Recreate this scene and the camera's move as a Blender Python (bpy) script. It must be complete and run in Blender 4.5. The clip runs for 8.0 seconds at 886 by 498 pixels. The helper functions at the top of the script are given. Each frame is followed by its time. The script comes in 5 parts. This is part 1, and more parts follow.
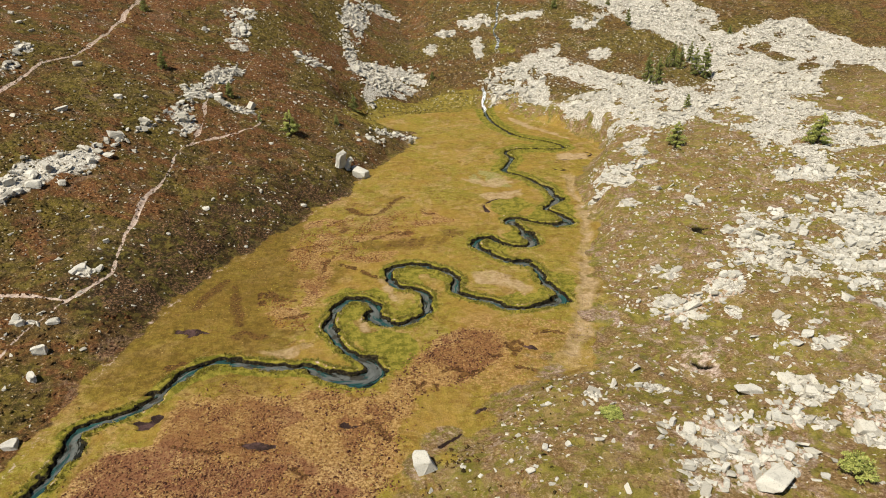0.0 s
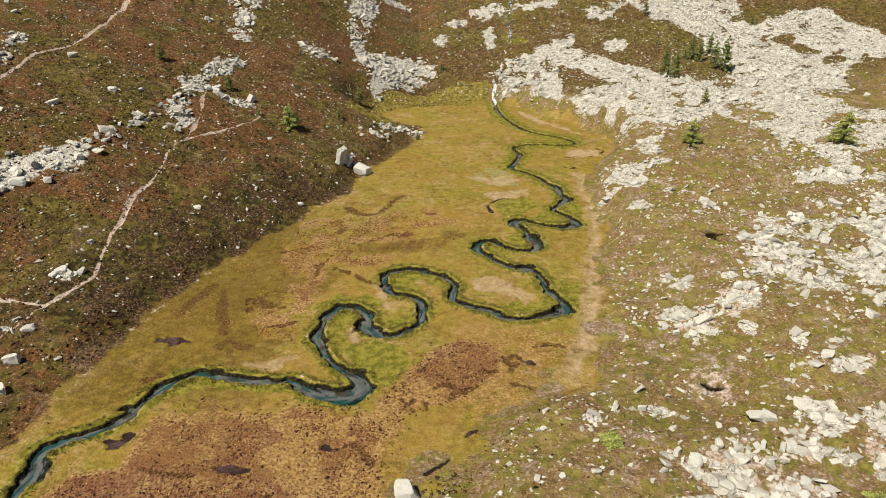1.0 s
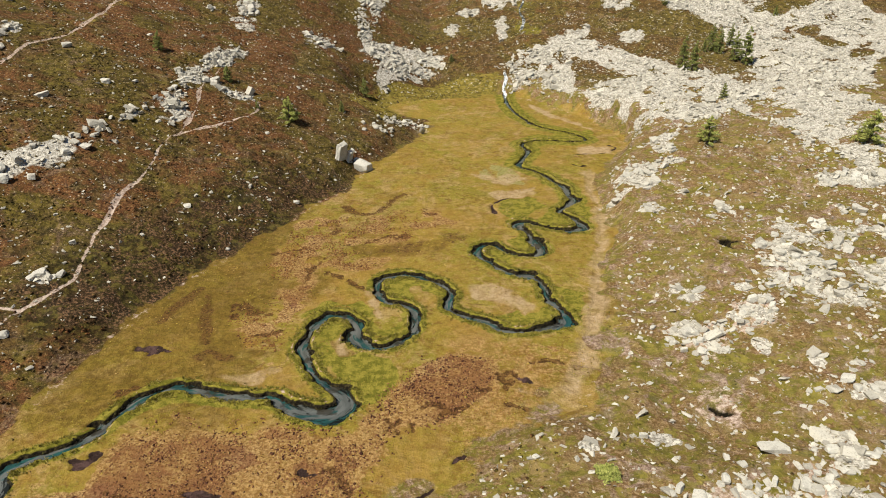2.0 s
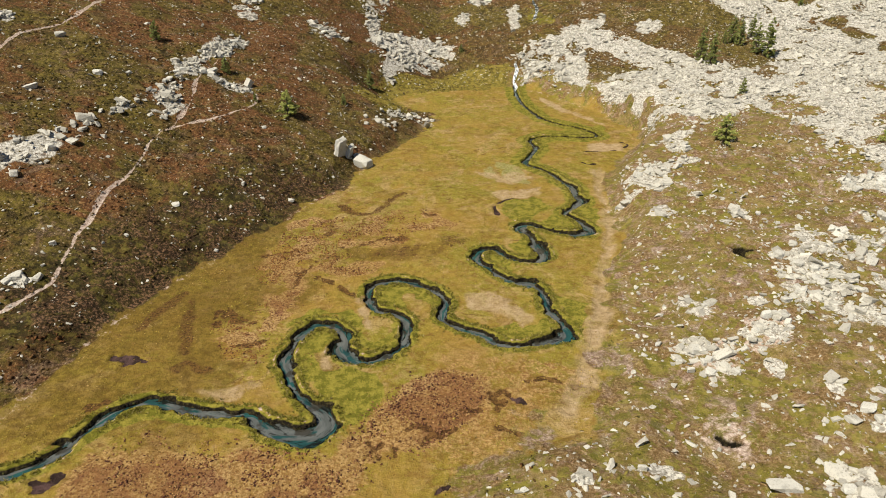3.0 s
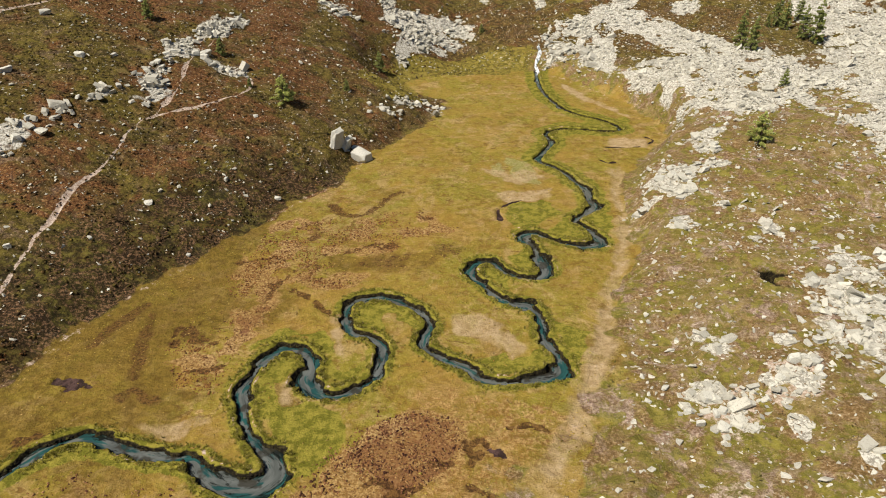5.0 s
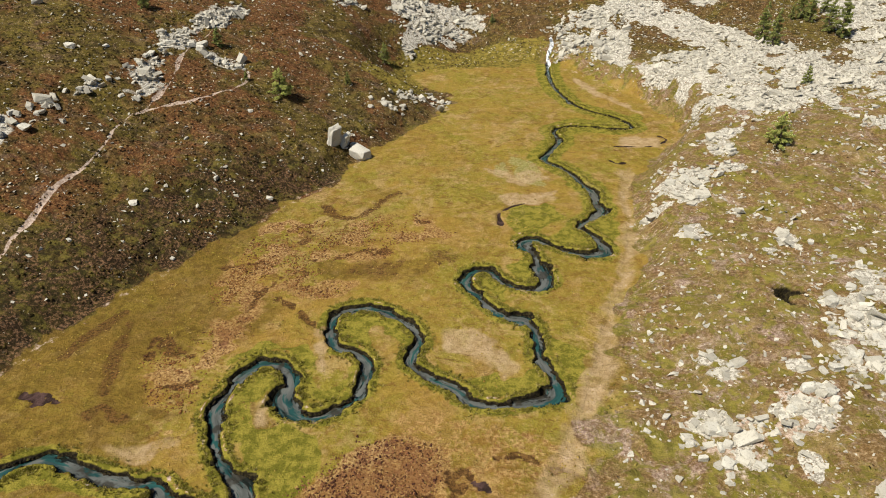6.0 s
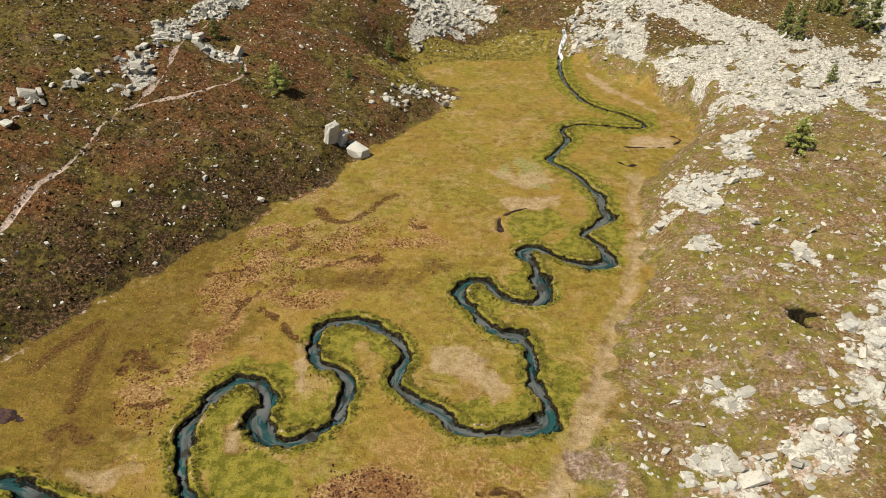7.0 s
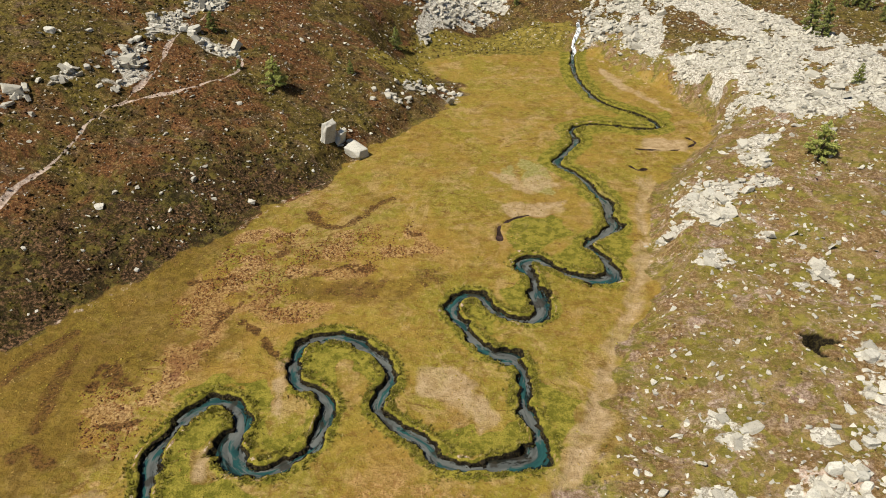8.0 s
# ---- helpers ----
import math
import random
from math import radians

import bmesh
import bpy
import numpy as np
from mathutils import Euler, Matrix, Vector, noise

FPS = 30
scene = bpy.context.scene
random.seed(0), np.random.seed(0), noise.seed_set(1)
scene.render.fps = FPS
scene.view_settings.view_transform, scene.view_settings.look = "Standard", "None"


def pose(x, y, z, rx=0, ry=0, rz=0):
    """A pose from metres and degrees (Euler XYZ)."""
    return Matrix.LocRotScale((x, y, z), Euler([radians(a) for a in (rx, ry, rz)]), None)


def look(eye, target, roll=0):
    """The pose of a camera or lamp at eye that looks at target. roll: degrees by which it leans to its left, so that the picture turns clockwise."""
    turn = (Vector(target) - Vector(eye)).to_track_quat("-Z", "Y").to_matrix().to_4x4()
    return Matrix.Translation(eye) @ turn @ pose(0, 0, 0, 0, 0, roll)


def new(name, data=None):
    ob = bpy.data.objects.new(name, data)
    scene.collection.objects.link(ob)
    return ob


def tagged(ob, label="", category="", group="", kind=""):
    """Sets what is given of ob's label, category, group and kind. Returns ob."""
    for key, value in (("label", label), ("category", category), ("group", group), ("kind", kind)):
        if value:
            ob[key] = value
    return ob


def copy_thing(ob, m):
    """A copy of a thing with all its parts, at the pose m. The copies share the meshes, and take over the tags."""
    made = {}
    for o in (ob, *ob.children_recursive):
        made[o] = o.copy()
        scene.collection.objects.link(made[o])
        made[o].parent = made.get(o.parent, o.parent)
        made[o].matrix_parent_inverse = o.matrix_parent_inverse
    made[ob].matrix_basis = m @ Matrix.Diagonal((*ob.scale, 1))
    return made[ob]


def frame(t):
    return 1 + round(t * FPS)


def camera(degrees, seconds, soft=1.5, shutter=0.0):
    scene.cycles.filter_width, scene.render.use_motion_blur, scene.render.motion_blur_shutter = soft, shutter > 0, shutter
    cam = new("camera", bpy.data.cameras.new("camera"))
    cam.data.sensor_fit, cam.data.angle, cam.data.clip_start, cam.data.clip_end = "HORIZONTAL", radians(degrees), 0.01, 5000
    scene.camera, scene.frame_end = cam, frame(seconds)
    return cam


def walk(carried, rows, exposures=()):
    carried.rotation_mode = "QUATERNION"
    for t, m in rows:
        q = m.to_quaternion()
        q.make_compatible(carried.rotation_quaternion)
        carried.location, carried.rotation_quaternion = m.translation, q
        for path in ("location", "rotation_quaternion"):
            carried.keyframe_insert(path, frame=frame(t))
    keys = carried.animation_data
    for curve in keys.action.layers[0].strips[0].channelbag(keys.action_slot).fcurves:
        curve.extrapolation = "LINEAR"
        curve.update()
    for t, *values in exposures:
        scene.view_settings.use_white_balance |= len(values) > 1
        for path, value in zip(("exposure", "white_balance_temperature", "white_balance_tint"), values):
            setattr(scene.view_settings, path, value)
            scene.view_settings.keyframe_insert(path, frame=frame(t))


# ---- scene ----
EXPO = 0.43

cam = camera(64.7, 8.0, soft=1.0)


def glide(t):
    """The drone's even flight: place, yaw, pitch and roll."""
    u = (t - 4) / 4
    eye = (9.0 + 9.016 * u - 0.921 * u * u - 0.060 * u**3, 19.0 + 18.287 * u + 0.041 * u * u - 0.060 * u**3, 39.176 - 0.442 * u - 0.005 * u * u - 0.038 * u**3)
    yaw = 1.914 + 6.424 * u + 0.219 * u * u + 0.076 * u**3
    pitch = -28.895 - 4.239 * u - 0.100 * u * u + 0.205 * u**3
    roll = 0.061 + 0.059 * u + 0.081 * u * u + 0.095 * u**3
    return pose(*eye, 90 + pitch, roll, yaw)


walk(cam, [(k * 0.5, glide(k * 0.5)) for k in range(17)], [(0.0, EXPO), (8.0, EXPO - 0.05)])

# ---- sky and sun ----
ELEVATION, SUN_FROM = radians(55), Vector((-1.0, -0.85, 0)).normalized()
world = bpy.data.worlds.new("sky")
scene.world = world
world.use_nodes = True
sky = world.node_tree.nodes.new("ShaderNodeTexSky")
sky.sky_type, sky.sun_disc, sky.sun_elevation = "NISHITA", False, ELEVATION
sky.sun_rotation, sky.altitude = math.atan2(SUN_FROM.x, SUN_FROM.y), 2000
world.node_tree.links.new(sky.outputs[0], world.node_tree.nodes["Background"].inputs["Color"])
world.node_tree.nodes["Background"].inputs["Strength"].default_value = 0.06
sun = new("sun", bpy.data.lights.new("sun", "SUN"))
sun.data.energy, sun.data.angle, sun.data.color = 5.0, radians(0.53), (1.0, 0.93, 0.80)
toward = SUN_FROM * math.cos(ELEVATION) + Vector((0, 0, math.sin(ELEVATION)))
sun.matrix_world = look(toward * 200 + Vector((0, 90, 0)), (0, 90, 0))


# ---- materials ----
class Nodes:
    """A small hand for building node materials."""

    def __init__(self, name, roughness=0.9, specular=0.2):
        self.mat = bpy.data.materials.new(name)
        self.mat.use_nodes = True
        self.tree = self.mat.node_tree
        self.bsdf = self.tree.nodes["Principled BSDF"]
        self.bsdf.inputs["Roughness"].default_value = roughness
        self.bsdf.inputs["Specular IOR Level"].default_value = specular
        self.place = self.tree.nodes.new("ShaderNodeNewGeometry").outputs["Position"]

    def put(self, socket, value):
        if isinstance(value, bpy.types.NodeSocket):
            self.tree.links.new(value, socket)
        elif value is not None:
            socket.default_value = (*value, 1) if isinstance(value, tuple) and len(value) == 3 and len(socket.default_value) == 4 else value

    def noise(self, scale, detail=3.0, rough=0.55, warp=0.0, stretch=None):
        n = self.tree.nodes.new("ShaderNodeTexNoise")
        place = self.place
        if stretch:
            m = self.tree.nodes.new("ShaderNodeMapping")
            m.inputs["Rotation"].default_value = (0, 0, stretch[1])
            m.inputs["Scale"].default_value = (1, stretch[0], 1)
            self.tree.links.new(place, m.inputs["Vector"])
            place = m.outputs[0]
        self.tree.links.new(place, n.inputs["Vector"])
        for key, v in (("Scale", scale), ("Detail", detail), ("Roughness", rough), ("Distortion", warp)):
            n.inputs[key].default_value = v
        return n.outputs["Fac"]

    def cells(self, scale, feature="F1"):
        n = self.tree.nodes.new("ShaderNodeTexVoronoi")
        n.feature = feature
        self.tree.links.new(self.place, n.inputs["Vector"])
        n.inputs["Scale"].default_value = scale
        return n.outputs["Distance"]

    def sum(self, a, b, op="ADD", c=None):
        n = self.tree.nodes.new("ShaderNodeMath")
        n.operation = op
        self.put(n.inputs[0], a), self.put(n.inputs[1], b)
        if c is not None:
            self.put(n.inputs[2], c)
        return n.outputs[0]

    def step(self, v, a, b, c=0.0, d=1.0):
        n = self.tree.nodes.new("ShaderNodeMapRange")
        n.interpolation_type = "SMOOTHSTEP"
        self.put(n.inputs["Value"], v)
        for key, w in (("From Min", a), ("From Max", b), ("To Min", c), ("To Max", d)):
            n.inputs[key].default_value = w
        return n.outputs["Result"]

    def mix(self, f, a, b, blend="MIX"):
        n = self.tree.nodes.new("ShaderNodeMix")
        n.data_type, n.blend_type = "RGBA", blend
        self.put(n.inputs["Factor"], f), self.put(n.inputs["A"], a), self.put(n.inputs["B"], b)
        return n.outputs["Result"]

    def layer(self, name):
        n = self.tree.nodes.new("ShaderNodeAttribute")
        n.attribute_name = name
        s = self.tree.nodes.new("ShaderNodeSeparateColor")
        self.tree.links.new(n.outputs["Color"], s.inputs[0])
        return s.outputs[0], s.outputs[1], s.outputs[2], n.outputs["Alpha"]

    def random(self, island=True):
        if island:
            return self.tree.nodes.new("ShaderNodeNewGeometry").outputs["Random Per Island"]
        return self.tree.nodes.new("ShaderNodeObjectInfo").outputs["Random"]

    def finish(self, colour, height=None, strength=0.5, distance=0.1):
        self.put(self.bsdf.inputs["Base Color"], colour)
        if height is not None:
            b = self.tree.nodes.new("ShaderNodeBump")
            b.inputs["Strength"].default_value, b.inputs["Distance"].default_value = strength, distance
            self.tree.links.new(height, b.inputs["Height"])
            self.tree.links.new(b.outputs[0], self.bsdf.inputs["Normal"])
        return self.mat


class Fields:
    """The drifts of colour that ground and plants share."""

    def __init__(self, n):
        self.fine, self.mid, self.wide = n.noise(3.4, 4, 0.75), n.noise(1.05, 5, 0.75), n.noise(0.16, 4, 0.65)
        self.grain, self.patch, self.drift = n.noise(9.0, 3, 0.7), n.noise(0.36, 6, 0.75, 0.6), n.noise(0.21, 6, 0.7, 1.2)
        self.veins = n.noise(0.42, 6, 0.8, 1.6, (1.9, 0.5))


def heath_colour(n, f, rust):
    """Olive and dark green shrubs, rust drifts, straw between."""
    heath = n.mix(n.step(f.mid, 0.38, 0.62), (0.044, 0.027, 0.009), (0.140, 0.086, 0.025))
    heath = n.mix(n.step(n.sum(f.drift, n.sum(rust, 0.16, "MULTIPLY")), 0.53, 0.65, 0, 0.9), heath, n.mix(n.step(f.fine, 0.40, 0.60), (0.080, 0.032, 0.014), (0.225, 0.098, 0.036)))
    heath = n.mix(n.step(n.noise(0.085, 5, 0.65, 0.9), 0.47, 0.56, 0, 0.9), heath, n.mix(n.step(f.mid, 0.38, 0.62), (0.036, 0.031, 0.007), (0.150, 0.118, 0.022)))
    heath = n.mix(n.step(n.noise(0.35, 5, 0.72, 0.9), 0.54, 0.62, 0, 0.75), heath, n.mix(n.step(f.mid, 0.4, 0.6), (0.022, 0.018, 0.008), (0.075, 0.056, 0.018)))
    heath = n.mix(n.step(f.patch, 0.56, 0.66, 0, 0.65), heath, (0.240, 0.175, 0.062))
    heath = n.mix(n.step(n.noise(0.20, 5, 0.75, 1.0), 0.55, 0.64, 0, 0.5), heath, n.mix(n.step(f.fine, 0.40, 0.60), (0.090, 0.050, 0.032), (0.320, 0.215, 0.150)))
    heath = n.mix(n.step(f.fine, 0.55, 0.64, 0, 0.7), heath, (0.300, 0.205, 0.090))
    # gaps between tufts darkened, their shade put into the colour
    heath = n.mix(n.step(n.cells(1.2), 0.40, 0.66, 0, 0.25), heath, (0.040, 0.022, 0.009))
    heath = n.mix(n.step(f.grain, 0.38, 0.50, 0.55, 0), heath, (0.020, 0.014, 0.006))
    pale = n.sum(n.step(n.cells(1.7), 0.10, 0.22, 0.8, 0), n.step(n.noise(0.35, 4, 0.7, 0.5), 0.42, 0.54), "MULTIPLY")
    heath = n.mix(pale, heath, (0.400, 0.305, 0.195))
    crumbs = n.sum(n.step(n.cells(4.2), 0.12, 0.26, 0.5, 0), n.step(n.noise(0.6, 4, 0.7, 0.5), 0.46, 0.56), "MULTIPLY")
    heath = n.mix(crumbs, heath, (0.310, 0.215, 0.115))
    return heath


def turf_colour(n, f):
    """Olive and brown turf with straw and pinkish grit."""
    turf = n.mix(n.step(f.patch, 0.44, 0.56), (0.145, 0.120, 0.020), (0.245, 0.175, 0.066))
    turf = n.mix(n.step(n.noise(0.30, 6, 0.75, 0.5), 0.46, 0.54, 0, 0.85), turf, n.mix(n.step(f.fine, 0.42, 0.58), (0.120, 0.064, 0.024), (0.265, 0.165, 0.085)))
    turf = n.mix(n.step(n.noise(0.45, 6, 0.75, 0.3), 0.53, 0.60, 0, 0.50), turf, n.mix(n.step(f.fine, 0.42, 0.58), (0.190, 0.128, 0.096), (0.400, 0.305, 0.240)))
    turf = n.mix(n.step(f.drift, 0.54, 0.61, 0, 0.85), turf, n.mix(n.step(f.mid, 0.42, 0.58), (0.110, 0.108, 0.014), (0.205, 0.180, 0.032)))
    turf = n.mix(n.step(n.noise(0.22, 5, 0.75, 0.9), 0.54, 0.63, 0, 0.70), turf, n.mix(n.step(f.fine, 0.42, 0.58), (0.230, 0.150, 0.125), (0.470, 0.360, 0.310)))
    turf = n.mix(n.step(f.fine, 0.55, 0.63, 0, 0.6), turf, (0.400, 0.315, 0.180))
    # shade between turf clumps painted as darker brown cell borders
    turf = n.mix(n.step(n.cells(1.1), 0.38, 0.68, 0, 0.36), turf, (0.125, 0.082, 0.034))
    turf = n.mix(n.step(f.grain, 0.38, 0.48, 0.5, 0), turf, (0.066, 0.048, 0.014))
    cushion = n.step(n.noise(0.62, 3, 0.55, 0.4), 0.53, 0.60, 0, 0.8)
    turf = n.mix(cushion, turf, n.mix(n.step(f.mid, 0.40, 0.60), (0.105, 0.096, 0.016), (0.215, 0.182, 0.036)))
    turf = n.mix(n.step(n.noise(0.85, 4, 0.6, 0.4), 0.57, 0.64, 0, 0.5), turf, n.mix(n.step(f.fine, 0.42, 0.58), (0.105, 0.058, 0.040), (0.260, 0.175, 0.130)))
    return turf


def bog_colour(n, f, sedge):
    """Ochre, straw, yellow-green and orange drifts, with wet dark seams."""
    grass = n.mix(n.step(f.wide, 0.42, 0.58), (0.210, 0.172, 0.024), (0.268, 0.192, 0.034))
    grass = n.mix(n.sum(n.step(f.patch, 0.47, 0.60, 0, 0.8), n.sum(0.45, n.sum(sedge, 0.9, "MULTIPLY")), "MULTIPLY"), grass, (0.240, 0.118, 0.030))
    grass = n.mix(n.step(n.noise(0.11, 4, 0.6), 0.47, 0.56, 0, 0.75), grass, n.mix(n.step(f.mid, 0.4, 0.6), (0.165, 0.142, 0.018), (0.250, 0.212, 0.028)))
    grass = n.mix(n.step(f.drift, 0.51, 0.60, 0, 0.65), grass, (0.355, 0.245, 0.105))
    grass = n.mix(n.step(n.noise(0.28, 5, 0.7, 0.8), 0.53, 0.62, 0, 0.7), grass, n.mix(n.step(f.mid, 0.4, 0.6), (0.260, 0.165, 0.060), (0.400, 0.285, 0.135)))
    grass = n.mix(n.step(n.noise(0.20, 5, 0.72, 1.0), 0.53, 0.61, 0, 0.62), grass, n.mix(n.step(f.mid, 0.4, 0.6), (0.110, 0.070, 0.014), (0.200, 0.126, 0.024)))
    grass = n.mix(n.step(n.noise(0.42, 4, 0.65, 0.7), 0.51, 0.60, 0, 0.65), grass, n.mix(n.step(f.mid, 0.4, 0.6), (0.150, 0.130, 0.018), (0.235, 0.200, 0.030)))
    grass = n.mix(n.step(n.noise(0.50, 5, 0.7, 0.9), 0.56, 0.63, 0, 0.6), grass, (0.145, 0.082, 0.020))
    grass = n.mix(n.step(f.mid, 0.52, 0.64, 0, 0.32), grass, (0.370, 0.255, 0.105))
    grass = n.mix(n.step(f.mid, 0.36, 0.46, 0.6, 0), grass, (0.170, 0.095, 0.020))
    grass = n.mix(n.step(n.sum(f.veins, n.sum(sedge, 0.07, "MULTIPLY")), 0.57, 0.64, 0, 0.8), grass, (0.110, 0.054, 0.016))
    grass = n.mix(n.step(f.fine, 0.38, 0.50, 0.34, 0), grass, (0.150, 0.084, 0.018))
    grass = n.mix(n.step(f.fine, 0.55, 0.64, 0, 0.3), grass, (0.450, 0.330, 0.150))
    grass = n.mix(n.step(n.noise(0.085, 5, 0.7, 1.0), 0.50, 0.58, 0, 0.38), grass, (0.290, 0.180, 0.040))
    grass = n.mix(n.step(n.sum(sedge, n.sum(f.mid, 1.0, "MULTIPLY")), 0.90, 1.10, 0, 0.8), grass, n.mix(n.step(f.fine, 0.42, 0.58), (0.185, 0.088, 0.036), (0.430, 0.280, 0.125)))
    grass = n.mix(n.step(n.sum(sedge, n.sum(f.patch, 1.0, "MULTIPLY")), 1.30, 1.55, 0, 0.75), grass, (0.140, 0.052, 0.030))
    speck = n.sum(n.step(n.cells(3.8), 0.20, 0.40, 1, 0), n.step(n.sum(sedge, n.sum(f.patch, 1.3, "MULTIPLY")), 1.15, 1.45), "MULTIPLY")
    grass = n.mix(n.sum(speck, 0.9, "MULTIPLY"), grass, (0.070, 0.024, 0.014))
    return grass


def ground_material():
    n = Nodes("alpine_ground", 0.95, 0.1)
    f = Fields(n)
    bog, lush, scree, sedge = n.layer("cover")
    bare, peat, rust, dry = n.layer("worn")
    bank, seam, berry_shade, seep = n.layer("bed")
    olive, apron, ochre, straw = n.layer("tone")
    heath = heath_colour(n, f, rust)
    # dark berry shrubs of the lower slope, with its shade mixed into their colour
    heath = n.mix(n.step(n.sum(berry_shade, n.sum(f.patch, 0.9, "MULTIPLY")), 0.62, 0.94, 0, 0.8), heath, n.mix(n.step(f.drift, 0.44, 0.56), n.mix(n.step(f.fine, 0.46, 0.62), (0.016, 0.010, 0.006), (0.200, 0.110, 0.060)), n.mix(n.step(f.mid, 0.44, 0.62), (0.016, 0.015, 0.005), (0.110, 0.092, 0.020))))
    heath = n.mix(n.step(n.sum(apron, n.sum(f.patch, 0.8, "MULTIPLY")), 0.74, 1.00, 0, 0.85), heath, n.mix(n.step(f.mid, 0.42, 0.58), (0.110, 0.090, 0.016), (0.235, 0.185, 0.036)))
    turf = turf_colour(n, f)
    heath = n.mix(n.step(n.sum(dry, n.sum(f.wide, 0.6, "MULTIPLY")), 0.62, 0.92), heath, turf)
    grass = bog_colour(n, f, sedge)
    grass = n.mix(n.step(n.sum(ochre, n.sum(f.drift, 0.6, "MULTIPLY")), 0.45, 1.0, 0, 0.24), grass, n.mix(n.step(f.mid, 0.40, 0.60), (0.185, 0.098, 0.020), (0.300, 0.172, 0.036)))
    grass = n.mix(n.step(n.sum(olive, n.sum(f.patch, 0.6, "MULTIPLY")), 0.50, 1.0, 0, 0.78), grass, n.mix(n.step(f.mid, 0.36, 0.64), (0.078, 0.047, 0.009), (0.175, 0.115, 0.019)))
    grass = n.mix(n.step(n.sum(seam, n.sum(f.mid, 1.6, "MULTIPLY")), 1.10, 1.46, 0, 0.88), grass, n.mix(n.step(f.fine, 0.42, 0.58), (0.038, 0.017, 0.008), (0.135, 0.066, 0.020)))
    green = n.mix(n.step(f.mid, 0.42, 0.58), (0.118, 0.112, 0.013), (0.250, 0.212, 0.034))
    green = n.mix(n.step(f.grain, 0.38, 0.52, 0.25, 0), green, (0.060, 0.062, 0.008))
    grass = n.mix(n.step(n.sum(lush, n.sum(f.patch, 1.1, "MULTIPLY")), 0.86, 1.10), grass, green)
    grass = n.mix(n.step(n.sum(seep, n.sum(f.patch, 0.8, "MULTIPLY")), 0.76, 1.02, 0, 0.6), grass, n.mix(n.step(f.fine, 0.42, 0.58), (0.190, 0.190, 0.060), (0.330, 0.315, 0.140)))
    grass = n.mix(n.step(f.grain, 0.36, 0.50, 0.25, 0), grass, (0.090, 0.060, 0.016))
    grass = n.mix(n.step(n.sum(straw, n.sum(f.drift, 1.3, "MULTIPLY")), 0.95, 1.50, 0, 0.85), grass, n.mix(n.step(f.mid, 0.35, 0.65), (0.285, 0.195, 0.098), (0.420, 0.310, 0.185)))
    colour = n.mix(n.step(n.sum(bog, n.sum(f.patch, 0.4, "MULTIPLY")), 0.66, 0.74), heath, grass)
    # bare soil, scree grit, peat and the stream's banks
    soil = n.mix(n.step(f.fine, 0.42, 0.58), (0.335, 0.245, 0.190), (0.550, 0.445, 0.370))
    colour = n.mix(n.step(n.sum(bare, n.sum(f.mid, 1.0, "MULTIPLY")), 0.86, 1.02, 0, 0.9), colour, soil)
    grit = n.mix(n.step(f.fine, 0.44, 0.56), (0.26, 0.235, 0.19), (0.58, 0.55, 0.48))
    colour = n.mix(n.step(n.sum(scree, n.sum(f.patch, 1.4, "MULTIPLY")), 1.15, 1.40), colour, grit)
    colour = n.mix(n.step(n.sum(peat, n.sum(f.mid, 0.8, "MULTIPLY")), 0.78, 0.98), colour, n.mix(n.step(f.patch, 0.46, 0.60), (0.026, 0.016, 0.013), (0.080, 0.047, 0.042)))
    # near-black cut banks and bed; also paints the shade inside the sink holes
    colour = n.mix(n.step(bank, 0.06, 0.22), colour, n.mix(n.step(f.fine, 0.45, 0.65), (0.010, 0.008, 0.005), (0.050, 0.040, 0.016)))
    height = n.sum(n.sum(f.fine, 0.7, "MULTIPLY"), n.sum(n.sum(f.mid, 1.2, "MULTIPLY"), n.sum(f.grain, 0.35, "MULTIPLY")))
    return n.finish(colour, height, 0.75, 0.24)


def rock_material(name, light, dark, island):
    n = Nodes(name, 0.85, 0.25)
    r = n.random(island)
    colour = n.mix(r, light, dark)
    colour = n.mix(n.step(n.noise(1.6, 5, 0.7), 0.52, 0.68, 0, 0.55), colour, tuple(v * 0.62 for v in dark))
    colour = n.mix(n.step(n.noise(6.0, 4, 0.7), 0.56, 0.66, 0, 0.5), colour, (0.23, 0.215, 0.165))
    colour = n.mix(n.step(n.noise(13.0, 3, 0.7), 0.58, 0.68, 0, 0.6), colour, (0.090, 0.083, 0.070))
    return n.finish(colour, n.noise(5.0, 5, 0.7), 0.6, 0.08)


def plant_material(name, a, b, c, roughness=0.9):
    n = Nodes(name, roughness, 0.15)
    r = n.random(True)
    colour = n.mix(n.step(r, 0.0, 0.6), a, b)
    colour = n.mix(n.step(r, 0.72, 0.95), colour, c)
    colour = n.mix(n.step(n.noise(9.0, 3, 0.7), 0.35, 0.6, 0.6, 0), colour, tuple(v * 0.4 for v in a))
    return n.finish(colour, n.noise(14.0, 2, 0.7), 0.7, 0.05)


